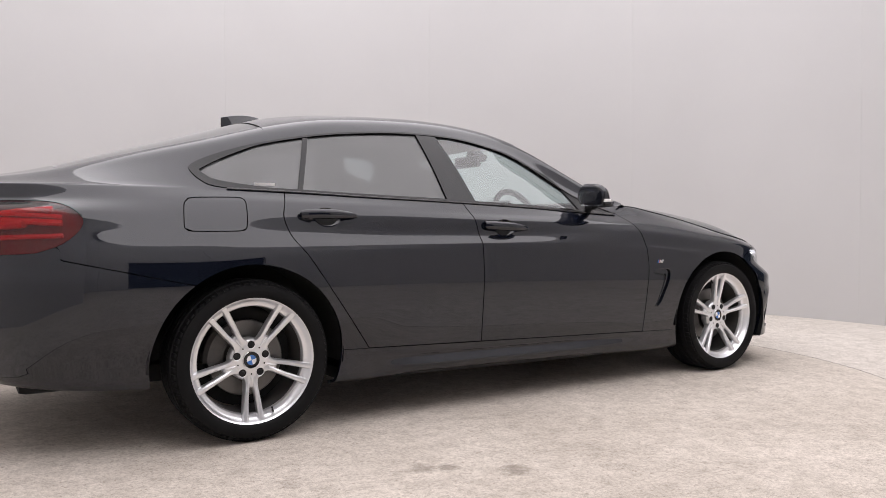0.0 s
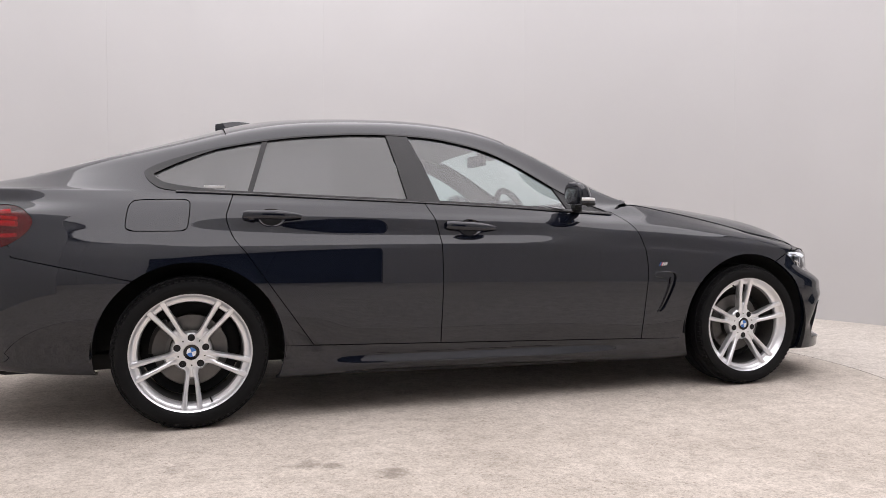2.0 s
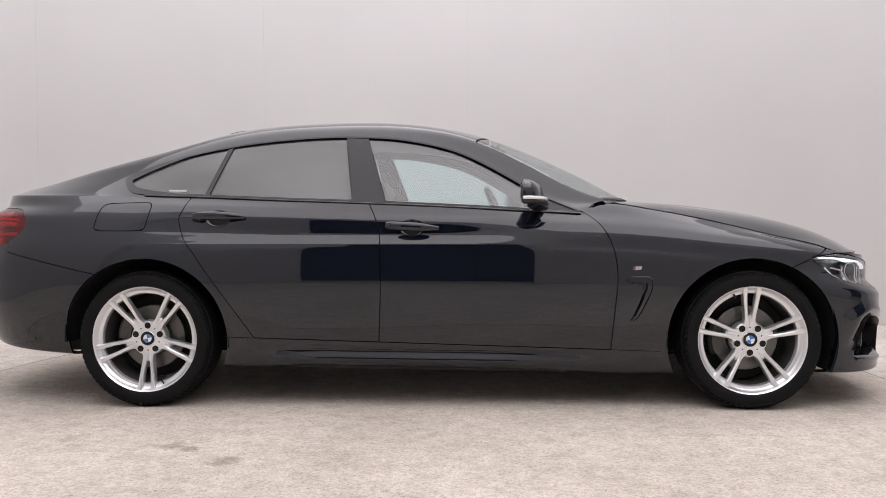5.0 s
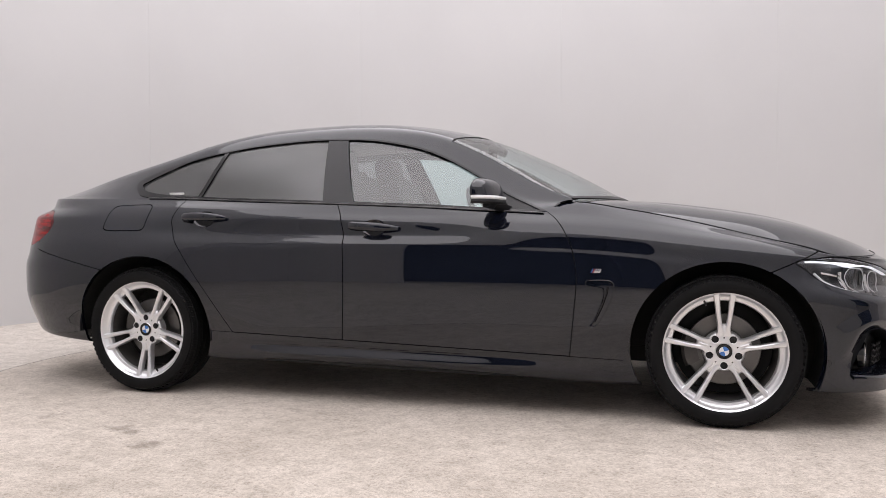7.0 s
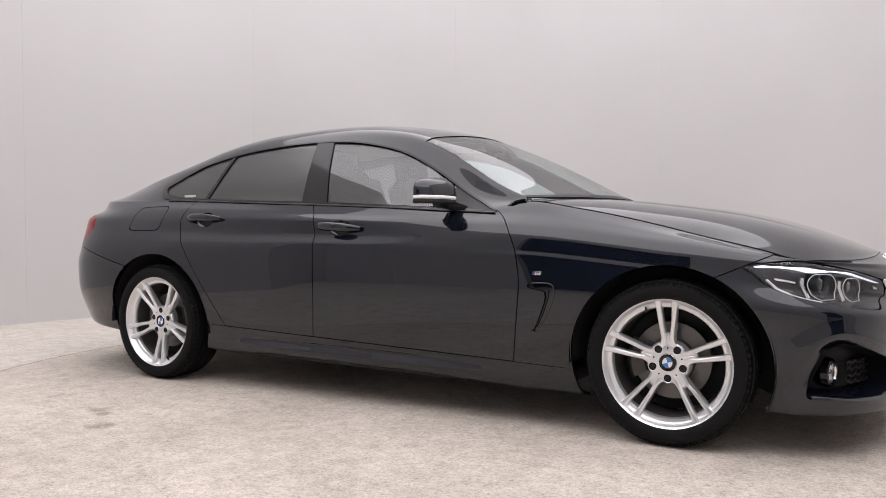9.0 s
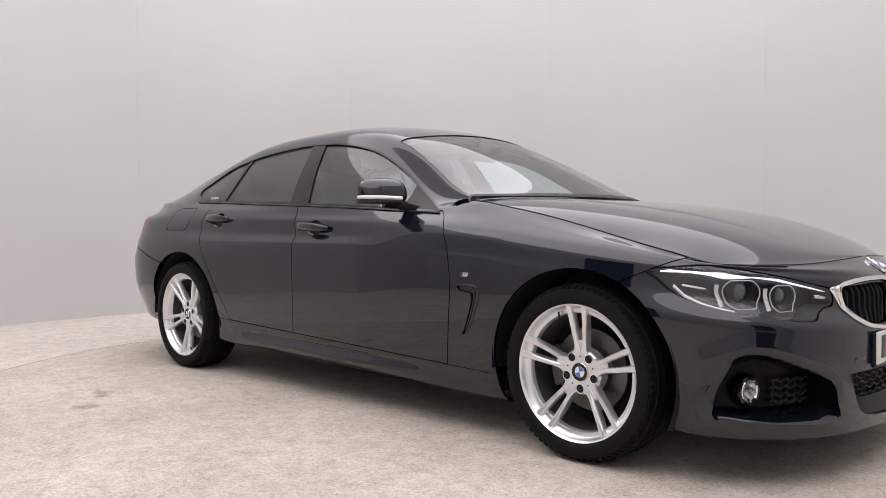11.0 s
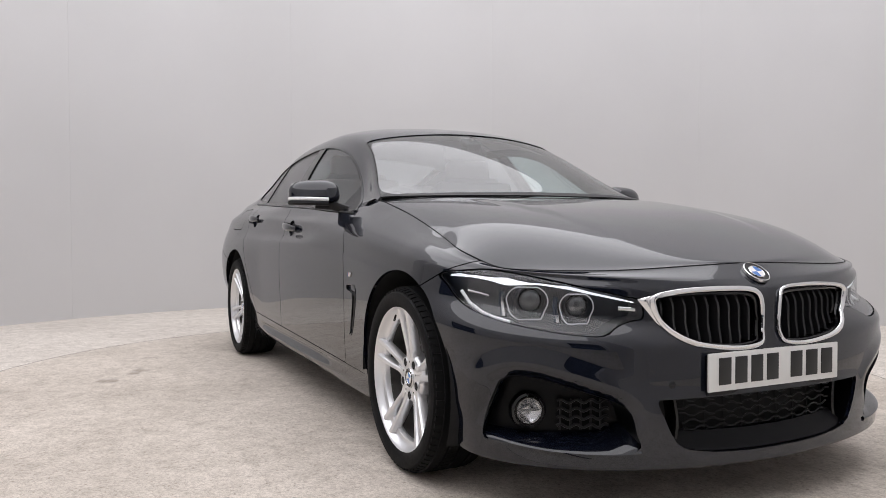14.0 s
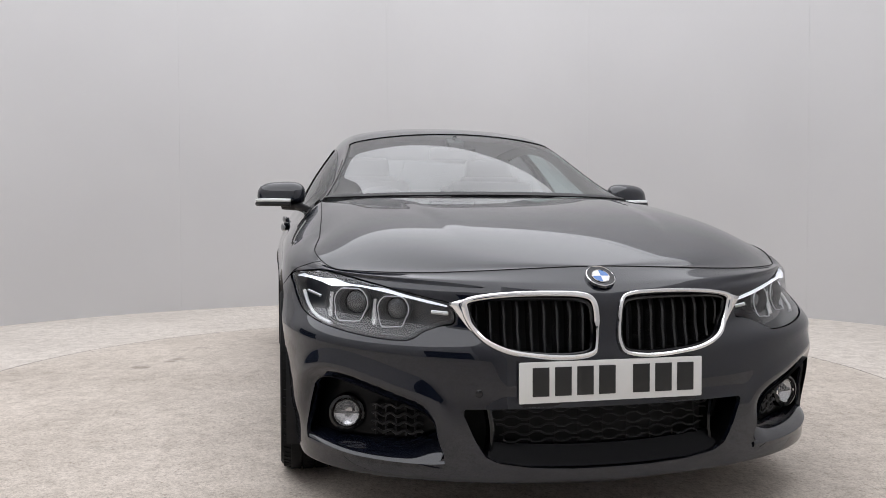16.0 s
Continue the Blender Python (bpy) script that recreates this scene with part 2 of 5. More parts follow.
class Sheet:
    """A piece of a smooth surface fn(u, v): flat faces over its (u, v) plane, which can be cut by any rule on the places."""

    def __init__(self, fn, us=None, vs=None):
        self.fn, self.V, self.F = fn, [], []
        if us is not None:
            n = len(vs)
            self.V = [(u, v) for u in us for v in vs]
            self.F = [(i * n + j, (i + 1) * n + j, (i + 1) * n + j + 1, i * n + j + 1) for i in range(len(us) - 1) for j in range(n - 1)]

    def places(self, V=None):
        V = np.array(self.V if V is None else V, float).reshape(-1, 2)
        return self.fn(V[:, 0], V[:, 1])

    def cut(self, rule):
        """What lies where rule(places) > 0."""
        out = Sheet(self.fn)
        if not self.F:
            return out
        val = rule(self.places())
        V, new_id, edges = np.array(self.V), {}, {}
        pending = []

        def keep(i):
            if i not in new_id:
                new_id[i] = len(out.V)
                out.V.append(tuple(V[i]))
            return new_id[i]

        def cross(i, j):
            key = (min(i, j), max(i, j))
            if key not in edges:
                edges[key] = len(out.V)
                out.V.append(None)
                pending.append(key)
            return edges[key]
        for f in self.F:
            s = [val[i] > 0 for i in f]
            if all(s):
                out.F.append(tuple(keep(i) for i in f))
            elif any(s):
                g = []
                for k, i in enumerate(f):
                    j = f[(k + 1) % len(f)]
                    if val[i] > 0:
                        g.append(keep(i))
                    if (val[i] > 0) != (val[j] > 0):
                        g.append(cross(i, j))
                if len(g) > 2:
                    out.F.append(tuple(g))
        if pending:
            a = np.array([V[i] for i, j in pending]); b = np.array([V[j] for i, j in pending])
            fa = np.array([val[i] for i, j in pending]); fb = np.array([val[j] for i, j in pending])
            for _ in range(4):
                t = np.clip(fa / (fa - fb + 1e-15), 0.02, 0.98)[:, None]
                m = a + (b - a) * t
                fm = rule(self.places(m))
                same = (fm > 0) == (fa > 0)
                a, fa = np.where(same[:, None], m, a), np.where(same, fm, fa)
                b, fb = np.where(same[:, None], b, m), np.where(same, fb, fm)
            t = np.clip(fa / (fa - fb + 1e-15), 0, 1)[:, None]
            m = a + (b - a) * t
            for key, q in zip(pending, m):
                out.V[edges[key]] = tuple(q)
        return out

    def normals(self):
        V = np.array(self.V, float)
        h = 2e-3
        du = self.fn(V[:, 0] + h, V[:, 1]) - self.fn(V[:, 0] - h, V[:, 1])
        dv = self.fn(V[:, 0], V[:, 1] + h) - self.fn(V[:, 0], V[:, 1] - h)
        n = np.cross(du, dv)
        l = np.linalg.norm(n, axis=1, keepdims=True)
        return np.where(l > 1e-12, n / np.maximum(l, 1e-12), [[0, 0, 1]])

    def mesh(self, name, material, parent, side=1, flange=0.012, lift=0.0, label=""):
        """Links the piece as a mesh; side 1 is y < 0, side -1 its mirror image. flange: how deep its edges turn in."""
        if not self.F:
            return None
        P, N = self.places(), self.normals()
        shaped = callable(lift)
        P = P + N * (lift(P)[:, None] if shaped else lift)
        F = [list(f) for f in self.F]
        if flange:
            count = {}
            for f in F:
                for k in range(len(f)):
                    key = (f[k], f[(k + 1) % len(f)])
                    count[key] = 1
            rim = [(a, b) for a, b in count if (b, a) not in count]
            top, low = {}, {}
            P, N = list(P), list(N)
            acc = {}
            for a, b in rim:
                n = np.cross(P[b] - P[a], N[a])
                for i in (a, b):
                    acc[i] = acc.get(i, 0) + n / (np.linalg.norm(n) + 1e-12)
            for i, n in acc.items():
                n = n / (np.linalg.norm(n) + 1e-12)
                top[i] = len(P); P.append(P[i]); N.append(n)
                low[i] = len(P); P.append(P[i] - N[i] * flange); N.append(n)
            for a, b in rim:
                F.append([top[b], top[a], low[a], low[b]])
            P, N = np.array(P), np.array(N)
        if side < 0:
            P, N = P * [1, -1, 1], N * [1, -1, 1]
            F = [f[::-1] for f in F]
        me = bpy.data.meshes.new(name)
        me.from_pydata([tuple(p) for p in P], [], F)
        me.materials.append(material)
        me.shade_smooth()
        if not shaped:
            me.normals_split_custom_set_from_vertices([tuple(n) for n in N])
        ob = new(name, me)
        ob.parent = parent
        return tagged(ob, label)

    def bowl(self, name, material, parent, side=1, push=(-0.05, 0, 0), grow=0.0, label="", floor_material=None):
        """A recess of this piece's outline: its walls, and its floor pushed in."""
        if not self.F:
            return None
        P = self.places() + self.normals() * grow
        n = len(P)
        Q = P + np.array(push)
        count = {(f[k], f[(k + 1) % len(f)]) for f in self.F for k in range(len(f))}
        rim = [(a, b) for a, b in count if (b, a) not in count and max(abs(P[a][1]), abs(P[b][1])) > 4e-3]
        F = [tuple(i + n for i in f) for f in self.F] + [(b, a, a + n, b + n) for a, b in rim]
        A = np.concatenate([P, Q])
        if side < 0:
            A = A * [1, -1, 1]
            F = [f[::-1] for f in F]
        me = bpy.data.meshes.new(name)
        me.from_pydata([tuple(p) for p in A], [], F)
        me.materials.append(material)
        me.materials.append(floor_material or material)
        for i in range(len(self.F)):
            me.polygons[i].material_index = 1
        me.shade_smooth()
        me.set_sharp_from_angle(angle=radians(35))
        ob = new(name, me)
        ob.parent = parent
        return tagged(ob, label)


# ---------------------------------------------------------------- the car's skin
# Guide lines from the sill up, each through (station, half width, height); past the axles they wrap round
# nose and tail to the centre line. nose / tail: where the wrap begins, where it ends, and its two powers.
class Guide:
    def __init__(self, knots, nose=(1.4, 2.195, 2.5, 1.7), tail=(-1.5, -2.42, 3.8, 2.1), bow=0.0):
        self.at, self.nose, self.tail, self.bow = pchip(knots), nose, tail, bow

    def place(self, q):
        y, z = np.moveaxis(self.at(q), -1, 0)
        t = np.clip((q + 0.3) / 1.02, 0, 1)
        f = np.clip((1.4 - q) / 0.64, 0, 1)
        x = q + self.bow * t * t * (3 - 2 * t) * f * f * (3 - 2 * f)
        a, b, n, m = self.nose
        e = np.sin(np.clip((q - 1.4) / 1.0, 0, 1) * math.pi / 2)
        s = np.clip((q - 1.0) / 0.4, 0, 1)
        xa = 1.4 + 0 * a
        x = np.where(q > 1.4, xa + (b - xa) * e, x)
        rel = np.clip((x - a) / (b - a), 0, 1)
        y = np.where(q > 1.4, y * np.clip(1 - rel ** n, 0, 1) ** (1 / m), y)
        a, b, n, m = self.tail
        e = np.sin(np.clip((-1.5 - q) / 1.0, 0, 1) * math.pi / 2)
        x = np.where(q < -1.5, a + (b - a) * e, x)
        y = np.where(q < -1.5, y * np.clip(1 - e ** n, 0, 1) ** (1 / m), y)
        return np.stack([x, -y, z], -1)


LOW = (1.5, 2.225, 3.4, 2.1)
BUMP = (1.44, 2.215, 3.75, 2.2)
LAMP = (1.4, 2.20, 2.8, 1.9)
TL = (4.5, 2.4)
SIDE_GUIDES = [
    Guide([(-2.5, 0.72, 0.29), (-1.5, 0.74, 0.20), (-1.0, 0.78, 0.165), (1.0, 0.76, 0.135), (1.5, 0.71, 0.14), (2.4, 0.72, 0.122)], (1.5, 2.18, 3.5, 2.0), (-1.5, -2.33, *TL)),
    Guide([(-2.5, 0.80, 0.30), (-1.8, 0.815, 0.24), (-1.0, 0.842, 0.19), (1.0, 0.828, 0.163), (1.5, 0.805, 0.172), (1.8, 0.85, 0.160), (2.4, 0.85, 0.150)], LOW, (-1.5, -2.39, *TL)),
    Guide([(-2.5, 0.84, 0.36), (-1.8, 0.845, 0.33), (-1.0, 0.862, 0.322), (0.8, 0.851, 0.272), (1.4, 0.855, 0.28), (2.4, 0.865, 0.26)], LOW, (-1.5, -2.43, *TL)),
    Guide([(-2.5, 0.88, 0.50), (-1.6, 0.893, 0.48), (-1.2, 0.888, 0.46), (-0.7, 0.868, 0.45), (0.7, 0.862, 0.43), (1.4, 0.878, 0.43), (2.4, 0.865, 0.37)], BUMP, (-1.5, -2.455, *TL)),
    Guide([(-2.5, 0.88, 0.63), (-1.6, 0.905, 0.62), (-1.2, 0.895, 0.61), (-0.7, 0.874, 0.60), (0.7, 0.868, 0.59), (1.4, 0.885, 0.56), (2.4, 0.86, 0.46)], BUMP, (-1.5, -2.45, *TL)),
    Guide([(-2.5, 0.87, 0.71), (-1.6, 0.897, 0.69), (-1.2, 0.886, 0.720), (-0.7, 0.871, 0.728), (0.7, 0.866, 0.716), (1.4, 0.880, 0.655), (2.4, 0.86, 0.525)], LAMP, (-1.5, -2.43, *TL)),
    Guide([(-2.5, 0.865, 0.745), (-1.6, 0.884, 0.745), (-1.2, 0.877, 0.752), (-0.7, 0.866, 0.752), (0.2, 0.866, 0.748), (0.7, 0.861, 0.738), (1.4, 0.874, 0.685), (2.4, 0.86, 0.56)], LAMP, (-1.5, -2.425, *TL)),
    Guide([(-2.5, 0.85, 0.82), (-1.6, 0.853, 0.820), (-1.2, 0.842, 0.815), (-0.7, 0.838, 0.808), (0.0, 0.840, 0.799), (0.4, 0.850, 0.797), (0.7, 0.853, 0.795), (1.4, 0.868, 0.730), (2.4, 0.86, 0.605)], LAMP, (-1.5, -2.42, *TL)),
    Guide([(-2.5, 0.845, 0.895), (-1.6, 0.822, 0.885), (-1.2, 0.824, 0.878), (-0.7, 0.834, 0.868), (0.2, 0.832, 0.850), (0.7, 0.830, 0.838), (1.4, 0.848, 0.765), (1.8, 0.85, 0.70), (2.4, 0.86, 0.640)], (1.4, 2.19, 2.75, 1.9), (-1.5, -2.41, *TL)),
    Guide([(-2.5, 0.82, 0.955), (-1.6, 0.782, 0.940), (-1.2, 0.795, 0.930), (-0.7, 0.808, 0.915), (0.2, 0.800, 0.890), (0.7, 0.768, 0.890), (1.4, 0.805, 0.795), (1.8, 0.835, 0.71), (2.4, 0.85, 0.668)], (1.4, 2.165, 2.9, 2.1), (-1.5, -2.40, 3, 2.1)),
    Guide([(-2.5, 0.78, 1.005), (-1.6, 0.725, 0.992), (-1.2, 0.745, 0.978), (-0.36, 0.782, 0.945), (0.1, 0.778, 0.924), (0.5, 0.765, 0.903), (0.62, 0.752, 0.908), (0.76, 0.704, 0.945), (1.0, 0.714, 0.910), (1.4, 0.740, 0.824), (1.485, 0.748, 0.800), (1.7, 0.80, 0.748), (1.873, 0.82, 0.706), (2.1, 0.84, 0.703), (2.4, 0.85, 0.719)], (1.4, 2.10, 3.0, 2.5), (-1.5, -2.38, 3, 2.4)),
]
CABIN_GUIDES = [
    Guide([(-2.5, 0.70, 1.012), (-2.0, 0.68, 1.012), (-1.6, 0.655, 1.055), (-1.2, 0.68, 1.09), (-0.36, 0.693, 1.115), (0.1, 0.695, 1.08), (0.4, 0.69, 0.97), (0.62, 0.70, 0.935), (0.76, 0.70, 0.95)], tail=(-1.5, -2.38, 3, 2.4)),
    Guide([(-2.5, 0.62, 1.017), (-2.0, 0.61, 1.03), (-1.7, 0.59, 1.09), (-1.5, 0.597, 1.14), (-1.25, 0.60, 1.205), (-1.06, 0.593, 1.240), (-0.8, 0.578, 1.272), (-0.4, 0.566, 1.290), (-0.1, 0.566, 1.258), (0.1, 0.573, 1.195), (0.3, 0.595, 1.092), (0.45, 0.63, 1.005), (0.62, 0.685, 0.955), (0.76, 0.695, 0.957)], tail=(-1.5, -2.38, 3, 2.4)),
    Guide([(-2.5, 0.54, 1.020), (-2.0, 0.54, 1.045), (-1.7, 0.54, 1.130), (-1.41, 0.545, 1.217), (-1.14, 0.54, 1.286), (-0.87, 0.525, 1.326), (-0.4, 0.515, 1.342), (-0.03, 0.52, 1.310), (0.11, 0.53, 1.278), (0.26, 0.552, 1.217), (0.40, 0.585, 1.143), (0.55, 0.635, 1.053), (0.65, 0.668, 0.992), (0.76, 0.69, 0.962)], tail=(-1.5, -2.38, 3, 2.4)),
    Guide([(-2.5, 0.47, 1.021), (-2.0, 0.46, 1.050), (-1.7, 0.46, 1.150), (-1.41, 0.46, 1.240), (-1.14, 0.45, 1.314), (-0.87, 0.435, 1.356), (-0.4, 0.43, 1.372), (-0.03, 0.44, 1.340), (0.11, 0.455, 1.300), (0.26, 0.48, 1.235), (0.40, 0.52, 1.155), (0.55, 0.57, 1.065), (0.65, 0.61, 1.000), (0.76, 0.65, 0.964)], tail=(-1.5, -2.38, 3, 2.4), bow=0.03),
    Guide([(-2.5, 0.25, 1.025), (-2.0, 0.24, 1.070), (-1.7, 0.24, 1.176), (-1.41, 0.24, 1.276), (-1.14, 0.24, 1.353), (-0.87, 0.23, 1.387), (-0.4, 0.23, 1.398), (-0.03, 0.24, 1.363), (0.11, 0.25, 1.326), (0.4, 0.29, 1.180), (0.76, 0.36, 0.968)], tail=(-1.5, -2.385, 3, 2.4), bow=0.17),
    Guide([(-2.5, 0.0, 1.027), (-2.0, 0.0, 1.076), (-1.7, 0.0, 1.184), (-1.41, 0.0, 1.286), (-1.14, 0.0, 1.363), (-0.87, 0.0, 1.396), (-0.4, 0.0, 1.405), (-0.03, 0.0, 1.371), (0.11, 0.0, 1.336), (0.4, 0.0, 1.190), (0.76, 0.0, 0.970)], tail=(-1.5, -2.39, 3, 2.4), bow=0.215),
]
HN = (1.4, 2.10, 3.0, 2.5)


def even(knots):
    """Keeps the slope of a hood line even up to its front end."""
    (q, y, z), (q1, y1, z1) = knots[-2:]
    return knots[:-1] + [(2.25, y, z + 0.64 * (z1 - z)), (2.32, y, z + 0.896 * (z1 - z)), (q1, y1, z1)]


HOOD_GUIDES = [
    Guide(even([(0.6, 0.66, 0.9550), (0.76, 0.665, 0.9550), (1.0, 0.672, 0.9368), (1.4, 0.690, 0.8680), (1.584, 0.71, 0.8340), (1.787, 0.74, 0.7798), (1.974, 0.76, 0.7314), (2.154, 0.77, 0.7160), (2.4, 0.77, 0.7190)]), HN),
    Guide(even([(0.6, 0.52, 0.9650), (0.76, 0.53, 0.9620), (1.0, 0.54, 0.9508), (1.4, 0.555, 0.9040), (1.584, 0.57, 0.8700), (1.787, 0.59, 0.8168), (1.974, 0.60, 0.7664), (2.154, 0.60, 0.7310), (2.4, 0.60, 0.7195)]), HN, bow=0.06),
    Guide(even([(0.6, 0.45, 0.9680), (0.76, 0.46, 0.9660), (1.0, 0.47, 0.9528), (1.4, 0.48, 0.9120), (1.584, 0.49, 0.8800), (1.787, 0.50, 0.8288), (1.974, 0.50, 0.7734), (2.154, 0.50, 0.7350), (2.4, 0.50, 0.7200)]), HN, bow=0.08),
    Guide(even([(0.6, 0.24, 0.9720), (0.76, 0.24, 0.9680), (1.0, 0.25, 0.9506), (1.4, 0.26, 0.9140), (1.584, 0.265, 0.8850), (1.787, 0.27, 0.8376), (1.974, 0.27, 0.7828), (2.154, 0.27, 0.7420), (2.4, 0.27, 0.7200)]), HN, bow=0.12),
    Guide(even([(0.6, 0.0, 0.9720), (0.76, 0.0, 0.9700), (1.0, 0.0, 0.9520), (1.4, 0.0, 0.9160), (1.584, 0.0, 0.8880), (1.787, 0.0, 0.8420), (1.974, 0.0, 0.7870), (2.154, 0.0, 0.7450), (2.4, 0.0, 0.7200)]), HN, bow=0.14),
]


def skin(guides):
    """The surface through the guide lines: u is the station, v counts the guides."""
    def fn(u, v):
        u, v = np.asarray(u, float), np.asarray(v, float)
        K = np.stack([g.place(u) for g in guides], 0)
        n = len(guides)
        d = np.diff(K, axis=0)
        a, b = d[:-1], d[1:]
        m = np.zeros_like(K)
        m[1:-1] = np.where(a * b > 0, 2 * a * b / np.where(np.abs(a + b) < 1e-12, 1e-12, a + b), 0)
        m[0], m[-1] = d[0], d[-1]
        if guides[-1].at(np.array([0.5]))[0, 0] == 0:
            m[-1][:, 2] = 0
        i = np.clip(np.floor(v).astype(int), 0, n - 2)
        t = (v - i)[:, None]
        r = np.arange(len(u))
        return ((1 + 2 * t) * (1 - t) ** 2 * K[i, r] + t * (1 - t) ** 2 * m[i, r] + t * t * (3 - 2 * t) * K[i + 1, r] + t * t * (t - 1) * m[i + 1, r])
    return fn


NS = len(SIDE_GUIDES) - 1
flank = skin(SIDE_GUIDES)
plain_cabin = skin(SIDE_GUIDES + CABIN_GUIDES)
plain_hood = skin(SIDE_GUIDES + HOOD_GUIDES)
ridge = pchip([(0.6, 0.47), (1.0, 0.455), (1.4, 0.41), (1.8, 0.345), (2.1, 0.30)])


class Smoothed:
    """A surface evened out over a fine net, its rim kept, and read off with cubic B-splines."""

    def __init__(self, fn, u0, u1, nu, v0, v1, nv, rounds):
        self.u0, self.v0, self.su, self.sv = u0, v0, (nu - 1) / (u1 - u0), (nv - 1) / (v1 - v0)
        uu, vv = np.meshgrid(np.linspace(u0, u1, nu), np.linspace(v0, v1, nv), indexing="ij")
        P = fn(uu.ravel(), vv.ravel()).reshape(nu, nv, 3)
        for _ in range(rounds):
            # the last column lies on the centre line, where the surface mirrors itself
            Q = np.concatenate([P, P[:, -2:-1] * [1, -1, 1]], axis=1)
            P[1:-1, 1:] += 0.125 * (Q[2:, 1:-1] + Q[:-2, 1:-1] + Q[1:-1, 2:] + Q[1:-1, :-2] - 4 * Q[1:-1, 1:-1])
        Q = np.concatenate([2 * P[:, :1] - P[:, 1:2], P, P[:, -2:-1] * [1, -1, 1]], axis=1)
        self.Q = np.concatenate([2 * Q[:1] - Q[1:2], Q, 2 * Q[-1:] - Q[-2:-1]], axis=0)
        self.top = (nu - 1, nv - 1)

    def __call__(self, u, v):
        def weights(q, top):
            q = np.clip(q, 0, top)
            i = np.minimum(np.floor(q).astype(int), top - 1)
            t = q - i
            return i, ((1 - t) ** 3 / 6, (3 * t ** 3 - 6 * t * t + 4) / 6, (-3 * t ** 3 + 3 * t * t + 3 * t + 1) / 6, t ** 3 / 6)
        i, wu = weights((np.asarray(u, float) - self.u0) * self.su, self.top[0])
        j, wv = weights((np.asarray(v, float) - self.v0) * self.sv, self.top[1])
        return sum((wu[a] * wv[b])[:, None] * self.Q[i + a, j + b] for a in range(4) for b in range(4))


even_cabin = Smoothed(plain_cabin, -2.5, 0.76, 131, NS, NS + len(CABIN_GUIDES), 61, 60)


def upper_all(u, v):
    """Flank, window band and roof, the roof evened out."""
    u, v = np.asarray(u, float), np.asarray(v, float)
    return np.where((v > NS)[:, None] & (u < 0.76)[:, None], even_cabin(u, v), plain_cabin(u, v))


even_hood = Smoothed(plain_hood, 0.6, 2.4, 181, NS, NS + len(HOOD_GUIDES), 61, 500)


def hood_all(u, v):
    """The hood, with a low plateau between two creases that draw together towards the grille."""
    u, v = np.asarray(u, float), np.asarray(v, float)
    P = np.where((v > NS)[:, None] & (u > 0.6)[:, None], even_hood(u, v), plain_hood(u, v))
    x, y = P[:, 0], np.abs(P[:, 1])
    edge = np.clip((ridge(np.clip(x, 0.6, 2.1))[:, 0] - y) / 0.055 + 0.5, 0, 1)
    rise = np.clip((x - 0.95) / 0.3, 0, 1) * np.clip((1.98 - x) / 0.45, 0, 1)
    on_top = np.clip((np.asarray(v) - NS - 0.5) / 1.0, 0, 1)
    P[:, 2] += 0.006 * edge * edge * (3 - 2 * edge) * rise * rise * (3 - 2 * rise) * on_top
    return P


U_ALL = np.concatenate([np.linspace(-2.5, -1.5, 46)[:-1], np.linspace(-1.5, 1.4, 150)[:-1], np.linspace(1.4, 2.4, 60)])
V_SIDE = np.linspace(0, NS, NS * 6 + 1)
V_CABIN = np.linspace(NS, NS + len(CABIN_GUIDES), len(CABIN_GUIDES) * 8 + 1)
V_HOOD = np.linspace(NS + 0.022, NS + len(HOOD_GUIDES), len(HOOD_GUIDES) * 6 + 1)


def blended(u, v):
    """The flank, smoothly joined to the hood in front and to the cabin behind."""
    a, b = upper_all(u, v), hood_all(u, v)
    t = np.clip((np.asarray(u) - 0.6) / 0.2, 0, 1)[:, None]
    return a + (b - a) * t


# panel gaps
GAP = 0.0022
HUBS = ((1.405, 0.315, 0.371), (-1.405, 0.315, 0.374))
front_cut = pchip([(0.05, 0.75), (0.276, 0.767), (0.463, 0.785), (0.596, 0.796), (0.702, 0.784), (0.782, 0.757), (0.849, 0.715), (0.885, 0.675), (0.93, 0.60)])
mid_cut = pchip([(0.05, -0.31), (0.303, -0.306), (0.579, -0.297), (0.76, -0.301), (0.864, -0.321), (0.942, -0.358), (1.0, -0.383)])
rear_cut = pchip([(0.05, -0.70), (0.327, -0.900), (0.451, -0.987), (0.591, -1.086), (0.714, -1.172), (0.803, -1.236), (0.879, -1.257), (0.917, -1.246), (0.982, -1.222), (1.05, -1.2)])


def behind(curve, off=0.0):
    return lambda P: curve(P[:, 2])[:, 0] - P[:, 0] - off


def ahead_of(curve, off=0.0):
    return lambda P: P[:, 0] - curve(P[:, 2])[:, 0] - off


def arch(k):
    hx, hz, r = HUBS[k]
    return lambda P: np.sqrt(((P[:, 0] - hx) / 1.03) ** 2 + (P[:, 2] - hz) ** 2) - r


def sill_line(P):
    return P[:, 2] - (0.298 - 0.031 * (P[:, 0] + 0.305))


def less(rule, off):
    return lambda P: rule(P) - off


def negative(rule, off=0.0):
    return lambda P: -rule(P) - off


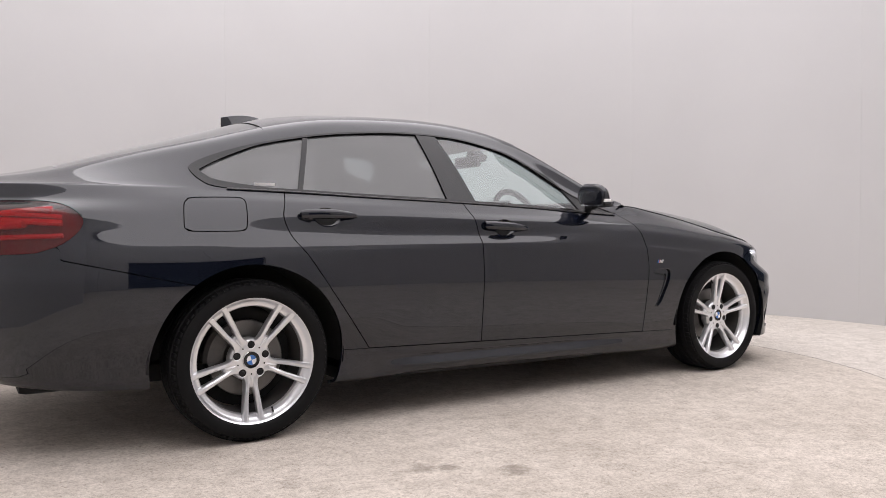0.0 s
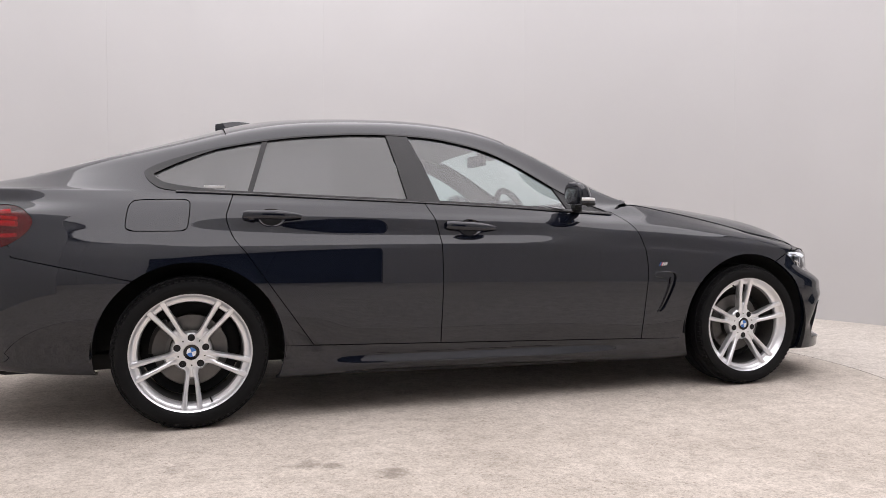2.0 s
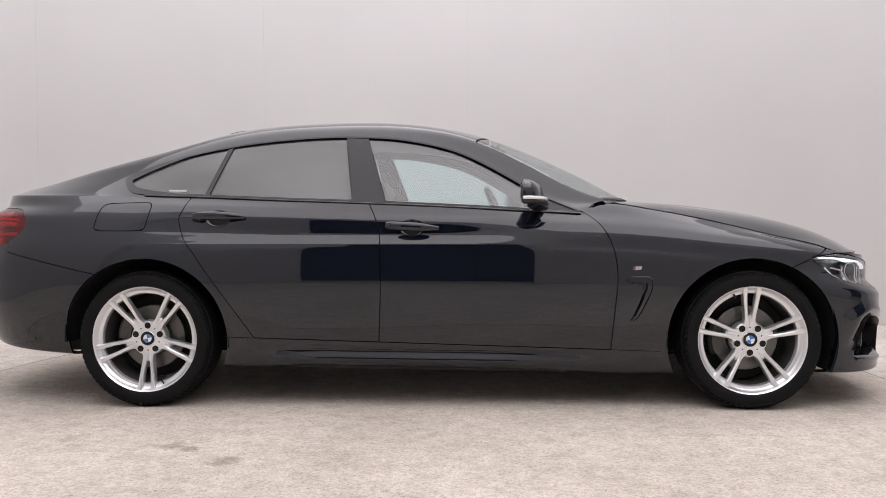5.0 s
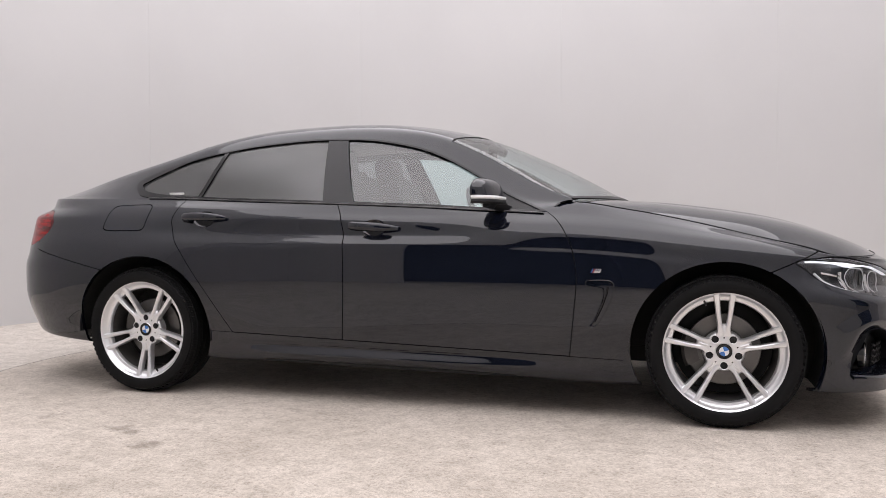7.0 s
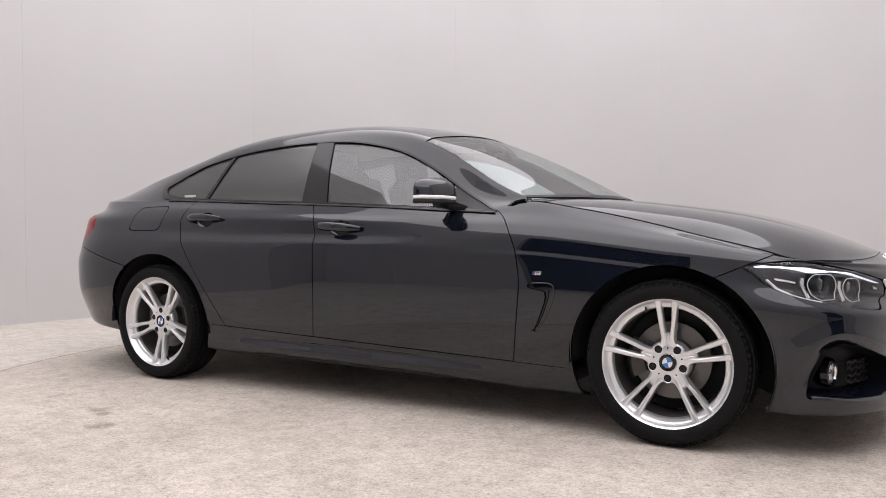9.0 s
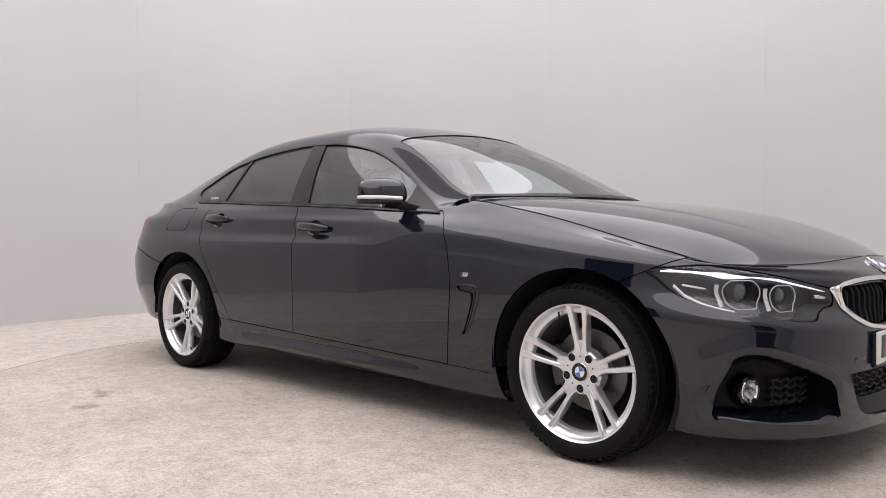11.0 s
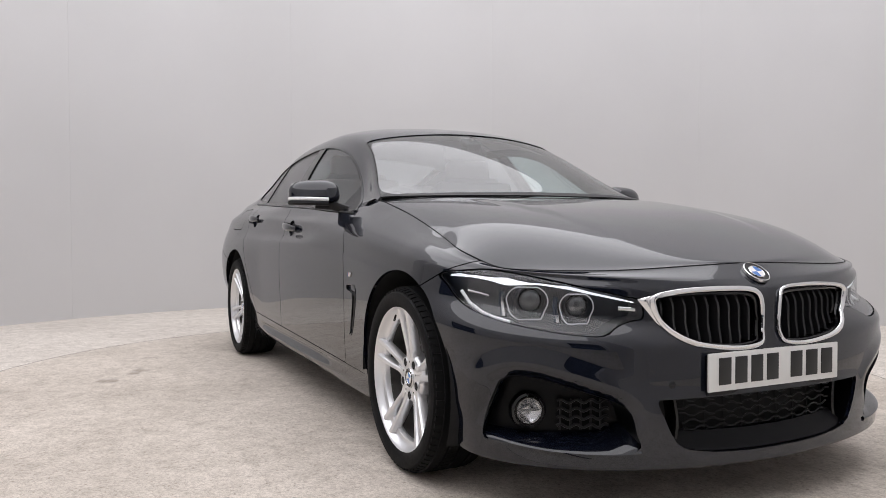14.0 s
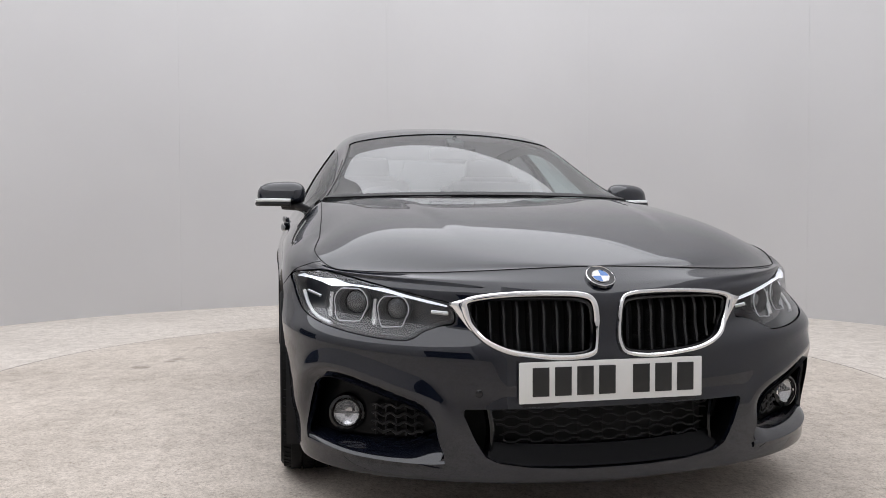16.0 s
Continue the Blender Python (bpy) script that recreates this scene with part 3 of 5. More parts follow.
WINDOW = closed_spline([(-1.588, 1.068), (-1.555, 1.022), (-1.48, 0.994), (-1.20, 0.984), (-0.85, 0.969), (-0.36, 0.950), (0.08, 0.930), (0.36, 0.913), (0.56, 0.900), (0.655, 0.897), (0.60, 0.925), (0.45, 0.994), (0.30, 1.083), (0.16, 1.160), (0.02, 1.218), (-0.15, 1.258), (-0.32, 1.279), (-0.59, 1.284), (-0.86, 1.265), (-1.06, 1.238), (-1.26, 1.198), (-1.40, 1.160), (-1.50, 1.125), (-1.570, 1.092)], 6)
window_in = inside(WINDOW)


def in_window(P):
    return window_in(P[:, [0, 2]])


# finding the skin's place at a half width and height of the nose, or at a length and height of the flank
class Chart:
    """A fine table of the skin, to look up its place from two of its coordinates."""

    def __init__(self, u0, u1, nu, nv, keep=None):
        u, v = np.linspace(u0, u1, nu), np.linspace(0, NS + 3, nv)
        uu, vv = np.meshgrid(u, v, indexing="ij")
        self.P = blended(uu.ravel(), vv.ravel()).reshape(nu, nv, 3)
        self.du, self.dv = np.gradient(self.P, axis=0), np.gradient(self.P, axis=1)
        self.away = np.where(keep(self.P), 0.0, 9.0) if keep else 0.0

    def find(self, a, b, axes):
        d = (self.P[..., axes[0]] - a) ** 2 + (self.P[..., axes[1]] - b) ** 2 + self.away
        i, j = np.unravel_index(d.argmin(), d.shape)
        p, e, f = self.P[i, j], self.du[i, j], self.dv[i, j]
        J = np.array([[e[axes[0]], f[axes[0]]], [e[axes[1]], f[axes[1]]]])
        if abs(np.linalg.det(J)) > 1e-12:
            s = np.clip(np.linalg.solve(J, (a - p[axes[0]], b - p[axes[1]])), -1, 1)
            p = p + e * s[0] + f * s[1]
        n = np.cross(e, f)
        return Vector(p), Vector(n / (np.linalg.norm(n) + 1e-12))


NOSE_CHART = Chart(1.0, 2.399, 300, 200, lambda P: P[..., 0] > 1.45)
FLANK_CHART = Chart(-2.4, 1.6, 420, 160)


def nose_point(y, z):
    """Place and outward normal of the skin of the nose at half width y and height z."""
    return NOSE_CHART.find(-y, z, (1, 2))


def flank_point(x, z):
    """Place and outward normal of the flank at length x and height z."""
    return FLANK_CHART.find(x, z, (0, 2))


def nose_rule(points, per=6):
    f = inside(closed_spline(points, per) if per else np.array(points, float))
    return lambda P: np.where(P[:, 0] > 1.35, f(np.stack([np.abs(P[:, 1]), P[:, 2]], -1)), -1.0)


def flank_rule(points, per=6):
    f = inside(closed_spline(points, per) if per else np.array(points, float))
    return lambda P: f(P[:, [0, 2]])


def line_rule(a, b):
    """Positive ahead of the line from a up to b, in length and height."""
    (ax, az), (bx, bz) = a, b
    l = math.hypot(bx - ax, bz - az)
    return lambda P: ((P[:, 0] - ax) * (bz - az) - (P[:, 2] - az) * (bx - ax)) / l


# ---------------------------------------------------------------- the room

def wall_radius(a):
    """The room is wider on the side where the camera travels."""
    d = (a + 66 + 180) % 360 - 180
    t = min(1, max(0, (abs(d) - 58) / 5))
    t = t * t * (3 - 2 * t)
    return 6.2 + (4.36 - 6.2) * t


PANEL = 29.2


def ring_wall(first, last, z0=-0.1, z1=None, radius=wall_radius, step=1.0):
    """A stretch of the round studio wall as a thick closed shell."""
    bm = bmesh.new()
    top = CEILING if z1 is None else z1
    steps = max(2, int((last - first) / step))
    rows = []
    angles = [(first + (last - first) * k / steps, 0.0) for k in range(steps + 1)]
    for b in np.arange(math.ceil((first + 1) / PANEL) * PANEL, last - 1, PANEL):
        # a shallow joint between two wall panels
        angles = [q for q in angles if abs(q[0] - b) > 0.12] + [(b - 0.03, 0.0), (b - 0.015, 0.0012), (b + 0.015, 0.0012), (b + 0.03, 0.0)]
    for a, deep in sorted(angles):
        c, s, r = math.cos(radians(a)), math.sin(radians(a)), radius(a) + deep
        rows.append([bm.verts.new((AXIS.x + q * c, AXIS.y + q * s, z)) for q, z in ((r, z0), (r, top), (r + 0.15, top), (r + 0.15, z0))])
    for p, q in zip(rows, rows[1:]):
        for i in range(4):
            bm.faces.new((p[i], p[(i + 1) % 4], q[(i + 1) % 4], q[i]))
    bm.faces.new(rows[0])
    bm.faces.new(rows[-1][::-1])
    bmesh.ops.recalc_face_normals(bm, faces=bm.faces)
    return bm


def disc(name, r0, r1, z0, z1, material, steps=160, bevel=0.0):
    profile = [(r1, z0), (r1, z1 - bevel), (r1 - bevel, z1), (max(r0, 1e-4), z1)] if bevel else [(r1, z0), (r1, z1), (max(r0, 1e-4), z1)]
    bm = lathe_bm(profile, steps, "z")
    bmesh.ops.translate(bm, vec=AXIS, verts=bm.verts)
    return part(name, bm, material)


wall = tagged(part("wall_round", ring_wall(-4, 232), WALL_MAT), "smooth satin white curved studio wall, softly lit", "wall", kind="structure")
# two tall dark openings, unseen, added behind the camera's way for dark paint reflections
OPENING_TOP = 2.7
DARK_OPENINGS = ((-93.0, 12.0), (-15.0, 6.0))
tagged(part("wall_over_openings", ring_wall(-128, -4, OPENING_TOP), WALL_MAT), "unseen white studio wall above the added dark openings", "wall", kind="structure")
edges = [-128] + [d + e for d, half in DARK_OPENINGS for e in (-half, half)] + [-4]
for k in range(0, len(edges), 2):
    tagged(part("wall_pier", ring_wall(edges[k], edges[k + 1], -0.1, OPENING_TOP), WALL_MAT), "unseen white studio wall pier between the added dark openings", "wall", kind="structure")
# unseen dark ring and top, added only so the openings reflect dark
tagged(part("wall_behind_camera", ring_wall(-140, 8, -0.1, 3.2, lambda a: 7.4), DARK_BACKDROP), "unseen dark backdrop added behind the openings for dark reflections", "wall", kind="structure")
tagged(part("hall_ceiling", ring_wall(-140, 8, OPENING_TOP + 0.05, OPENING_TOP + 0.15, lambda a: 6.3), DARK_BACKDROP), "top of the unseen dark backdrop added for reflections", "ceiling", kind="structure")
PLATE_R, GROUND = 2.52, -0.008
floor = tagged(disc("floor", PLATE_R + 0.0025, 7.6, -0.1, GROUND, FLOOR_MAT), "pale beige speckled concrete studio floor", "floor", kind="structure")
table = tagged(disc("turning_platform", 0, PLATE_R, -0.08, GROUND, TABLE_MAT, bevel=0.003), "round worn concrete turntable flush with the studio floor", "turntable", kind="structure")
pit = tagged(disc("platform_pit", 0, PLATE_R + 0.4, -0.2, -0.12, DARK), "dark pit under the round turntable", "pit", kind="structure")
ceiling = tagged(part("ceiling", box_bm((16, 16, 0.1), (0, 0, CEILING + 0.06)), CEIL_MAT), "flat pale painted studio ceiling", "ceiling", kind="structure")


# ---------------------------------------------------------------- the car: outlines on the skin
HEADLAMP = [(0.843, 0.687), (0.808, 0.699), (0.755, 0.703), (0.70, 0.692), (0.63, 0.674), (0.55, 0.652), (0.47, 0.632), (0.428, 0.622), (0.417, 0.600), (0.419, 0.570), (0.455, 0.563), (0.50, 0.548), (0.54, 0.528), (0.60, 0.529), (0.66, 0.537), (0.72, 0.549), (0.773, 0.565), (0.810, 0.588), (0.827, 0.622), (0.836, 0.655)]
KIDNEY = [(0.032, 0.56), (0.035, 0.51), (0.052, 0.486), (0.12, 0.478), (0.20, 0.483), (0.28, 0.496), (0.34, 0.524), (0.372, 0.565), (0.388, 0.605), (0.383, 0.630), (0.34, 0.641), (0.25, 0.648), (0.15, 0.649), (0.07, 0.644), (0.040, 0.624)]
INTAKE = [(-0.2, 0.343), (0.405, 0.343), (0.40, 0.325), (0.37, 0.255), (0.345, 0.215), (0.31, 0.197), (0.22, 0.184), (0.1, 0.178), (-0.2, 0.177)]
POCKET = [(0.789, 0.366), (0.781, 0.394), (0.756, 0.411), (0.715, 0.408), (0.655, 0.390), (0.575, 0.361), (0.520, 0.341), (0.486, 0.318), (0.472, 0.285), (0.464, 0.248), (0.452, 0.218), (0.465, 0.203), (0.53, 0.195), (0.66, 0.199), (0.775, 0.211), (0.806, 0.224), (0.800, 0.30)]
TAIL_LAMP = [(-2.002, 0.857), (-2.014, 0.882), (-2.045, 0.910), (-2.09, 0.926), (-2.2, 0.932), (-2.5, 0.932), (-2.55, 0.85), (-2.5, 0.742), (-2.2, 0.742), (-2.12, 0.757), (-2.06, 0.785), (-2.018, 0.823)]
FLAP = [(-1.655, 0.84), (-1.645, 0.826), (-1.62, 0.821), (-1.45, 0.821), (-1.425, 0.827), (-1.415, 0.845), (-1.405, 0.93), (-1.415, 0.947), (-1.44, 0.951), (-1.60, 0.948), (-1.63, 0.938), (-1.645, 0.915)]
VENT = [(0.842, 0.598), (0.842, 0.578), (0.90, 0.568), (0.912, 0.555), (0.905, 0.51), (0.865, 0.415), (0.852, 0.402), (0.868, 0.396), (0.895, 0.42), (0.945, 0.52), (0.957, 0.575), (0.945, 0.596), (0.915, 0.602)]
headlamp_in, kidney_in, intake_in = nose_rule(HEADLAMP), nose_rule(KIDNEY), nose_rule(INTAKE, 0)
pocket_in = nose_rule(POCKET)
tail_shape = flank_rule(TAIL_LAMP)
flap_in, vent_in = flank_rule(FLAP), flank_rule(VENT)


def tail_in(P):
    return np.where(P[:, 0] < -1.6, np.minimum(tail_shape(P), np.abs(P[:, 1]) - 0.28), -1.0)


behind_pillar = line_rule((-0.276, 0.947), (-0.387, 1.286))
behind_rear = line_rule((-0.443, 0.958), (-0.499, 1.285))
divider = line_rule((-1.151, 0.988), (-1.068, 1.236))
sail = line_rule((0.405, 0.90), (0.360, 1.08))


def seam(P):
    """Positive below the joint between wing and front bumper."""
    return np.where(P[:, 0] > 1.45, 0.687 + 0.44 * (P[:, 0] - 1.68) - P[:, 2], -1.0)


def rear_seam(P):
    """Positive below the joint between rear quarter and rear bumper."""
    return np.where(P[:, 0] < -1.5, np.where(P[:, 0] > -2.08, 0.622 + 0.23 * (-1.655 - P[:, 0]), 0.765) - P[:, 2], -1.0)


def both(*rules):
    return lambda P: np.minimum.reduce([r(P) for r in rules])


def either(*rules):
    return lambda P: np.maximum.reduce([r(P) for r in rules])


CUPS = ((-1.068, 0.874, 0.060, 0.041), (-0.152, 0.828, 0.060, 0.041))


def cup(k, grow=1.0):
    x, z, a, b = CUPS[k]
    return lambda P: 1 - np.sqrt(((P[:, 0] - x) / a) ** 2 + ((P[:, 2] - z) / b) ** 2) / grow


def hollow(k):
    return lambda P: -0.026 * np.clip(cup(k)(P), 0, 1) ** 0.55


brow_profile = pchip([(-1.0, -0.011), (0.0, -0.011), (0.010, -0.0085), (0.020, 0.0), (0.030, 0.0055), (0.040, 0.006), (0.060, 0.0025), (0.085, 0.0), (3.0, 0.0)])


def brow_shape(P):
    """The bumper's raised brow round the top of the fog lamp pocket."""
    t = np.clip((P[:, 2] - 0.24) / 0.08, 0, 1)
    w = np.clip((np.abs(P[:, 1]) - 0.42) / 0.10, 0, 1) * np.clip((P[:, 0] - 1.60) / 0.10, 0, 1)
    return brow_profile(np.clip(-pocket_in(P), -0.9, 2.9))[:, 0] * t * t * (3 - 2 * t) * w


skirt_profile = pchip([(0.10, -0.050), (0.165, -0.022), (0.198, 0.006), (0.210, 0.013), (0.216, 0.0125), (0.232, 0.002), (0.248, -0.0085), (0.254, -0.010), (0.262, -0.001), (0.268, 0.0), (0.33, 0.0)])


def skirt_shape(P):
    """The skirt's blade: a ledge that faces up, a sharp edge, and an underside that tucks in."""
    x, z = P[:, 0], P[:, 2]
    f = np.clip((x + 0.92) / 0.35, 0, 1) * np.clip((0.90 - x) / 0.75, 0, 1)
    rise = 0.026 * (0.0 - x) * 0.5
    return 0.8 * skirt_profile(np.clip(z - rise, 0.10, 0.33))[:, 0] * f * f * (3 - 2 * f)


# ---------------------------------------------------------------- the car: body panels
car = tagged(empty("car", (0, 0, 0)), "glossy black four-door coupe with silver alloy wheels on a turntable", "car")
whole = Sheet(blended, U_ALL, V_SIDE)
body = whole.cut(arch(0)).cut(arch(1))
lower = body.cut(less(sill_line, GAP))
front_door = lower.cut(behind(front_cut, GAP)).cut(ahead_of(mid_cut, GAP))
rear_door = lower.cut(behind(mid_cut, GAP)).cut(ahead_of(rear_cut, GAP))
front = body.cut(ahead_of(front_cut, GAP))
wing = front.cut(negative(seam, GAP)).cut(lambda P: 1.9 - P[:, 0]).cut(negative(headlamp_in, 0.004)).cut(negative(vent_in)).cut(either(sill_line, lambda P: P[:, 0] - 1.0))
nose = front.cut(less(seam, GAP))
fine_nose = Sheet(blended, np.linspace(1.43, 2.4, 130), np.linspace(0, NS, NS * 12 + 1)).cut(arch(0)).cut(less(seam, GAP))
bumper = fine_nose.cut(negative(headlamp_in, 0.004)).cut(negative(kidney_in)).cut(negative(intake_in)).cut(negative(pocket_in))
skirt = Sheet(blended, np.linspace(-1.12, 1.10, 150), np.linspace(0, 3.2, 90)).cut(arch(0)).cut(arch(1))
sill = skirt.cut(negative(sill_line, GAP)).cut(lambda P: 1.06 - np.abs(P[:, 0] + 0.02))
rear = body.cut(behind(rear_cut, GAP)).cut(lambda P: -P[:, 0] - 0.80).cut(negative(tail_in, 0.002)).cut(either(sill_line, lambda P: -P[:, 0] - 1.05))
quarter = rear.cut(negative(rear_seam, GAP)).cut(negative(flap_in, 1.8 * GAP))
rear_bumper = rear.cut(less(rear_seam, GAP))
cabin_us, roof_v = U_ALL[U_ALL <= 0.7601], np.linspace(NS + 3, NS + 6, 25)
rail = Sheet(upper_all, cabin_us, np.linspace(NS, NS + 3, 37)).cut(negative(in_window))
opening = Sheet(upper_all, cabin_us, np.linspace(NS - 0.5, NS + 3, 41)).cut(in_window)
glazed = opening.cut(lambda P: in_window(P) - 0.008 - 0.024 * np.clip((-1.28 - P[:, 0]) / 0.25, 0, 1))
HEAD_U, BACK_U, DECK_U = 0.145, -1.24, -1.93
roof = Sheet(upper_all, np.linspace(BACK_U, HEAD_U, 70), roof_v)
screen = Sheet(upper_all, np.linspace(HEAD_U + 0.008, 0.735, 40), np.linspace(NS + 3.12, NS + 6, 24))
pillar = Sheet(upper_all, np.linspace(HEAD_U + 0.004, 0.76, 40), np.linspace(NS + 3, NS + 3.1, 3))
cowl = Sheet(upper_all, np.linspace(0.737, 0.76, 4), np.linspace(NS + 3.1, NS + 6, 20))
hatch_frame = Sheet(upper_all, np.linspace(DECK_U, BACK_U - 0.004, 30), np.linspace(NS + 3, NS + 3.5, 7))
back_screen = Sheet(upper_all, np.linspace(DECK_U + 0.004, BACK_U - 0.006, 30), np.linspace(NS + 3.52, NS + 6, 20))
deck = Sheet(upper_all, np.linspace(-2.5, DECK_U, 30), roof_v)
hood_sheet = Sheet(hood_all, U_ALL[U_ALL >= 0.70], V_HOOD)

shell = whole.cut(less(arch(0), 0.004)).cut(less(arch(1), 0.004)).cut(negative(vent_in)).cut(negative(headlamp_in)).cut(negative(kidney_in)).cut(negative(intake_in)).cut(negative(pocket_in)).cut(negative(tail_in)).cut(lambda P: 1.02 - P[:, 2] + 0 * P[:, 0])

for side in (1, -1):
    d1 = front_door.cut(negative(cup(1))).mesh("front_door", PAINT, car, side)
    d2 = rear_door.cut(negative(cup(0))).mesh("rear_door", PAINT, car, side)
    wing.mesh("front_wing", PAINT, car, side)
    bumper.mesh("front_bumper", PAINT, car, side, lift=brow_shape)
    quarter.mesh("rear_quarter", PAINT, car, side)
    rear_bumper.mesh("rear_bumper", PAINT, car, side)
    sill.mesh("side_skirt", PAINT, car, side, lift=skirt_shape)
    rail.mesh("roof_rail", PAINT, car, side)
    roof.mesh("roof", PAINT, car, side, flange=0.006)
    pillar.mesh("screen_surround", GLOSS, car, side, flange=0.006)
    cowl.mesh("cowl", SATIN, car, side, flange=0.006)
    hatch_frame.mesh("tailgate_frame", PAINT, car, side, flange=0.006)
    deck.mesh("tailgate", PAINT, car, side, flange=0.006)
    hood_sheet.mesh("bonnet", PAINT, car, side)
    edge = hood_all(np.linspace(0.78, 2.395, 90), np.full(90, NS + 0.010)) + [0, -0.0008, 0.0008]
    part("bonnet_gap", tube_bm([(x, y * side, z) for x, y, z in edge.tolist()], 0.0014, 6), DARK, car, "thin dark gap round the bonnet")
    body.cut(flap_in).mesh("fuel_flap", PAINT, car, side)
    # windows
    opening.cut(lambda P: 0.008 + 0.024 * np.clip((-1.28 - P[:, 0]) / 0.25, 0, 1) - in_window(P)).mesh("window_trim", GLOSS, car, side, flange=0.008, lift=0.003, label="gloss black window trim")
    glazed.cut(both(behind_pillar, negative(sail))).mesh("front_side_window", SIDE, car, side, flange=0.004, lift=-0.006, label="clear side glass").visible_shadow = False
    glazed.cut(sail).mesh("mirror_sail", SATIN, car, side, flange=0.01, lift=-0.001)
    glazed.cut(both(negative(behind_pillar, 0.003), less(behind_rear, 0.003))).mesh("pillar_cover", GLOSS, car, side, flange=0.01, lift=0.001, label="gloss black pillar panel")
    glazed.cut(both(negative(behind_rear, 0.0), less(divider, 0.011))).mesh("rear_side_window", PRIVACY, car, side, flange=0.004, lift=-0.006, label="dark privacy glass").visible_shadow = False
    glazed.cut(both(less(divider, -0.011), negative(divider, -0.011))).mesh("window_divider", GLOSS, car, side, flange=0.008, lift=0.0)
    glazed.cut(negative(divider, 0.011)).mesh("quarter_window", PRIVACY, car, side, flange=0.004, lift=-0.006, label="dark privacy glass").visible_shadow = False
    screen.mesh("windscreen", CLEAR, car, side, flange=0.004, lift=-0.004, label="clear windscreen glass").visible_shadow = False
    back_screen.mesh("rear_screen", PRIVACY, car, side, flange=0.004, lift=-0.004, label="dark rear glass").visible_shadow = False
    # dark structure under the panels
    shell.mesh("body_shell", DARK, car, side, flange=0, lift=-0.011)
    roof.mesh("headliner", HEADLINER, car, side, flange=0, lift=-0.035)
    rail.cut(lambda P: P[:, 2] - 1.0).mesh("inner_pillars", TRIM_DARK, car, side, flange=0, lift=-0.02)
    # wheel housings
    for hx, hz, r in HUBS:
        bm = bmesh.new()
        rows = []
        for k in range(33):
            a = math.pi * ((-0.13 if hx > 0 else -0.04) + (1.16 if hx > 0 else 1.06) * k / 32)
            c, s = math.cos(a) * 1.03, math.sin(a)
            rows.append([bm.verts.new((hx + (r + e) * c, -side * y, hz + (r + e) * s)) for y, e in ((0.865, 0.006), (0.82, 0.012), (0.56, 0.012), (0.56, -0.3))])
        for p, q in zip(rows, rows[1:]):
            for i in range(3):
                bm.faces.new((p[i], p[i + 1], q[i + 1], q[i]))
        part("wheel_housing", bm, DARK, car)
part("underbody", merge_bm(box_bm((1.95, 1.5, 0.06), (0, 0, 0.19), 0.02), box_bm((4.2, 1.06, 0.08), (-0.1, 0, 0.24), 0.03), box_bm((0.3, 0.3, 0.1), (-0.1, -0.3, 0.16), 0.04)), DARK, car)


# ---------------------------------------------------------------- the car: lamps and grilles of the nose
def surface_tube(points, radius, lift, sides=8, closed=True, flat=1.0, mirror=1, finder=nose_point):
    line = []
    for y, z in points:
        p, n = finder(y, z)
        p = p + n * lift
        line.append((p.x, p.y * mirror, p.z))
    return tube_bm(line, radius, sides, closed, flat)


def slab_bm(front, depth, push=(-1, 0, 0), thick=0.004, across=(0, 1, 0)):
    """A thin blade: a line of places, given thickness across and depth backwards, with a rounded front."""
    bm = bmesh.new()
    a, d = Vector(across), Vector(push)
    rows = []
    for p in front:
        p = Vector(p)
        rows.append([bm.verts.new(p + a * t + d * e) for t, e in ((-thick / 2, depth), (-thick / 2, 0.004), (0, 0), (thick / 2, 0.004), (thick / 2, depth))])
    for p, q in zip(rows, rows[1:]):
        for i in range(5):
            j = (i + 1) % 5
            bm.faces.new((p[i], p[j], q[j], q[i]))
    bm.faces.new(rows[0])
    bm.faces.new(rows[-1][::-1])
    bmesh.ops.recalc_face_normals(bm, faces=bm.faces)
    return bm


def span(outline, y):
    """Lowest and highest z of an outline at half width y."""
    zs = []
    o = outline
    for a, b in zip(o, np.roll(o, -1, axis=0)):
        if (a[0] - y) * (b[0] - y) <= 0 and abs(a[0] - b[0]) > 1e-9:
            zs.append(a[1] + (b[1] - a[1]) * (y - a[0]) / (b[0] - a[0]))
    return min(zs), max(zs)


LAMP_BLACK = simple("lamp_housing_black", (0.024, 0.025, 0.028), 0.3, grain=0.2, coat=0.3)
LAMP_GREY = simple("projector_glass", (0.10, 0.105, 0.11), 0.06, metal=0.55, coat=1.0, grain=0.2, scale=8)
LIGHT_PIPE = simple("light_guide_white", (0.86, 0.87, 0.88), 0.14, coat=0.8, grain=0.03)
RING_PIPE = simple("unlit_light_guide", (0.62, 0.63, 0.65), 0.15, coat=0.8, grain=0.05)
FOG_BOWL = simple("fog_reflector_grey", (0.62, 0.62, 0.63), 0.18, metal=0.9, grain=0.15, scale=90)
BROW = simple("daytime_light_guide", (0.93, 0.95, 1.0), 0.2, coat=0.5, emit=1.1)
AMBER = simple("amber_reflector", (0.65, 0.25, 0.05), 0.25, coat=0.5, grain=0.1)
RED = simple("red_lamp_bowl", (0.16, 0.004, 0.010), 0.25, coat=0.6, grain=0.3, scale=14)
RED_DEEP = simple("deep_red_light_bar", (0.62, 0.016, 0.030), 0.25, coat=0.6, grain=0.2, scale=20)
SLAT = simple("grille_slat_black", (0.02, 0.02, 0.022), 0.22, grain=0.15)
PLATE_WHITE = simple("number_plate_white", (0.78, 0.78, 0.76), 0.35, coat=0.3, grain=0.03, scale=40)
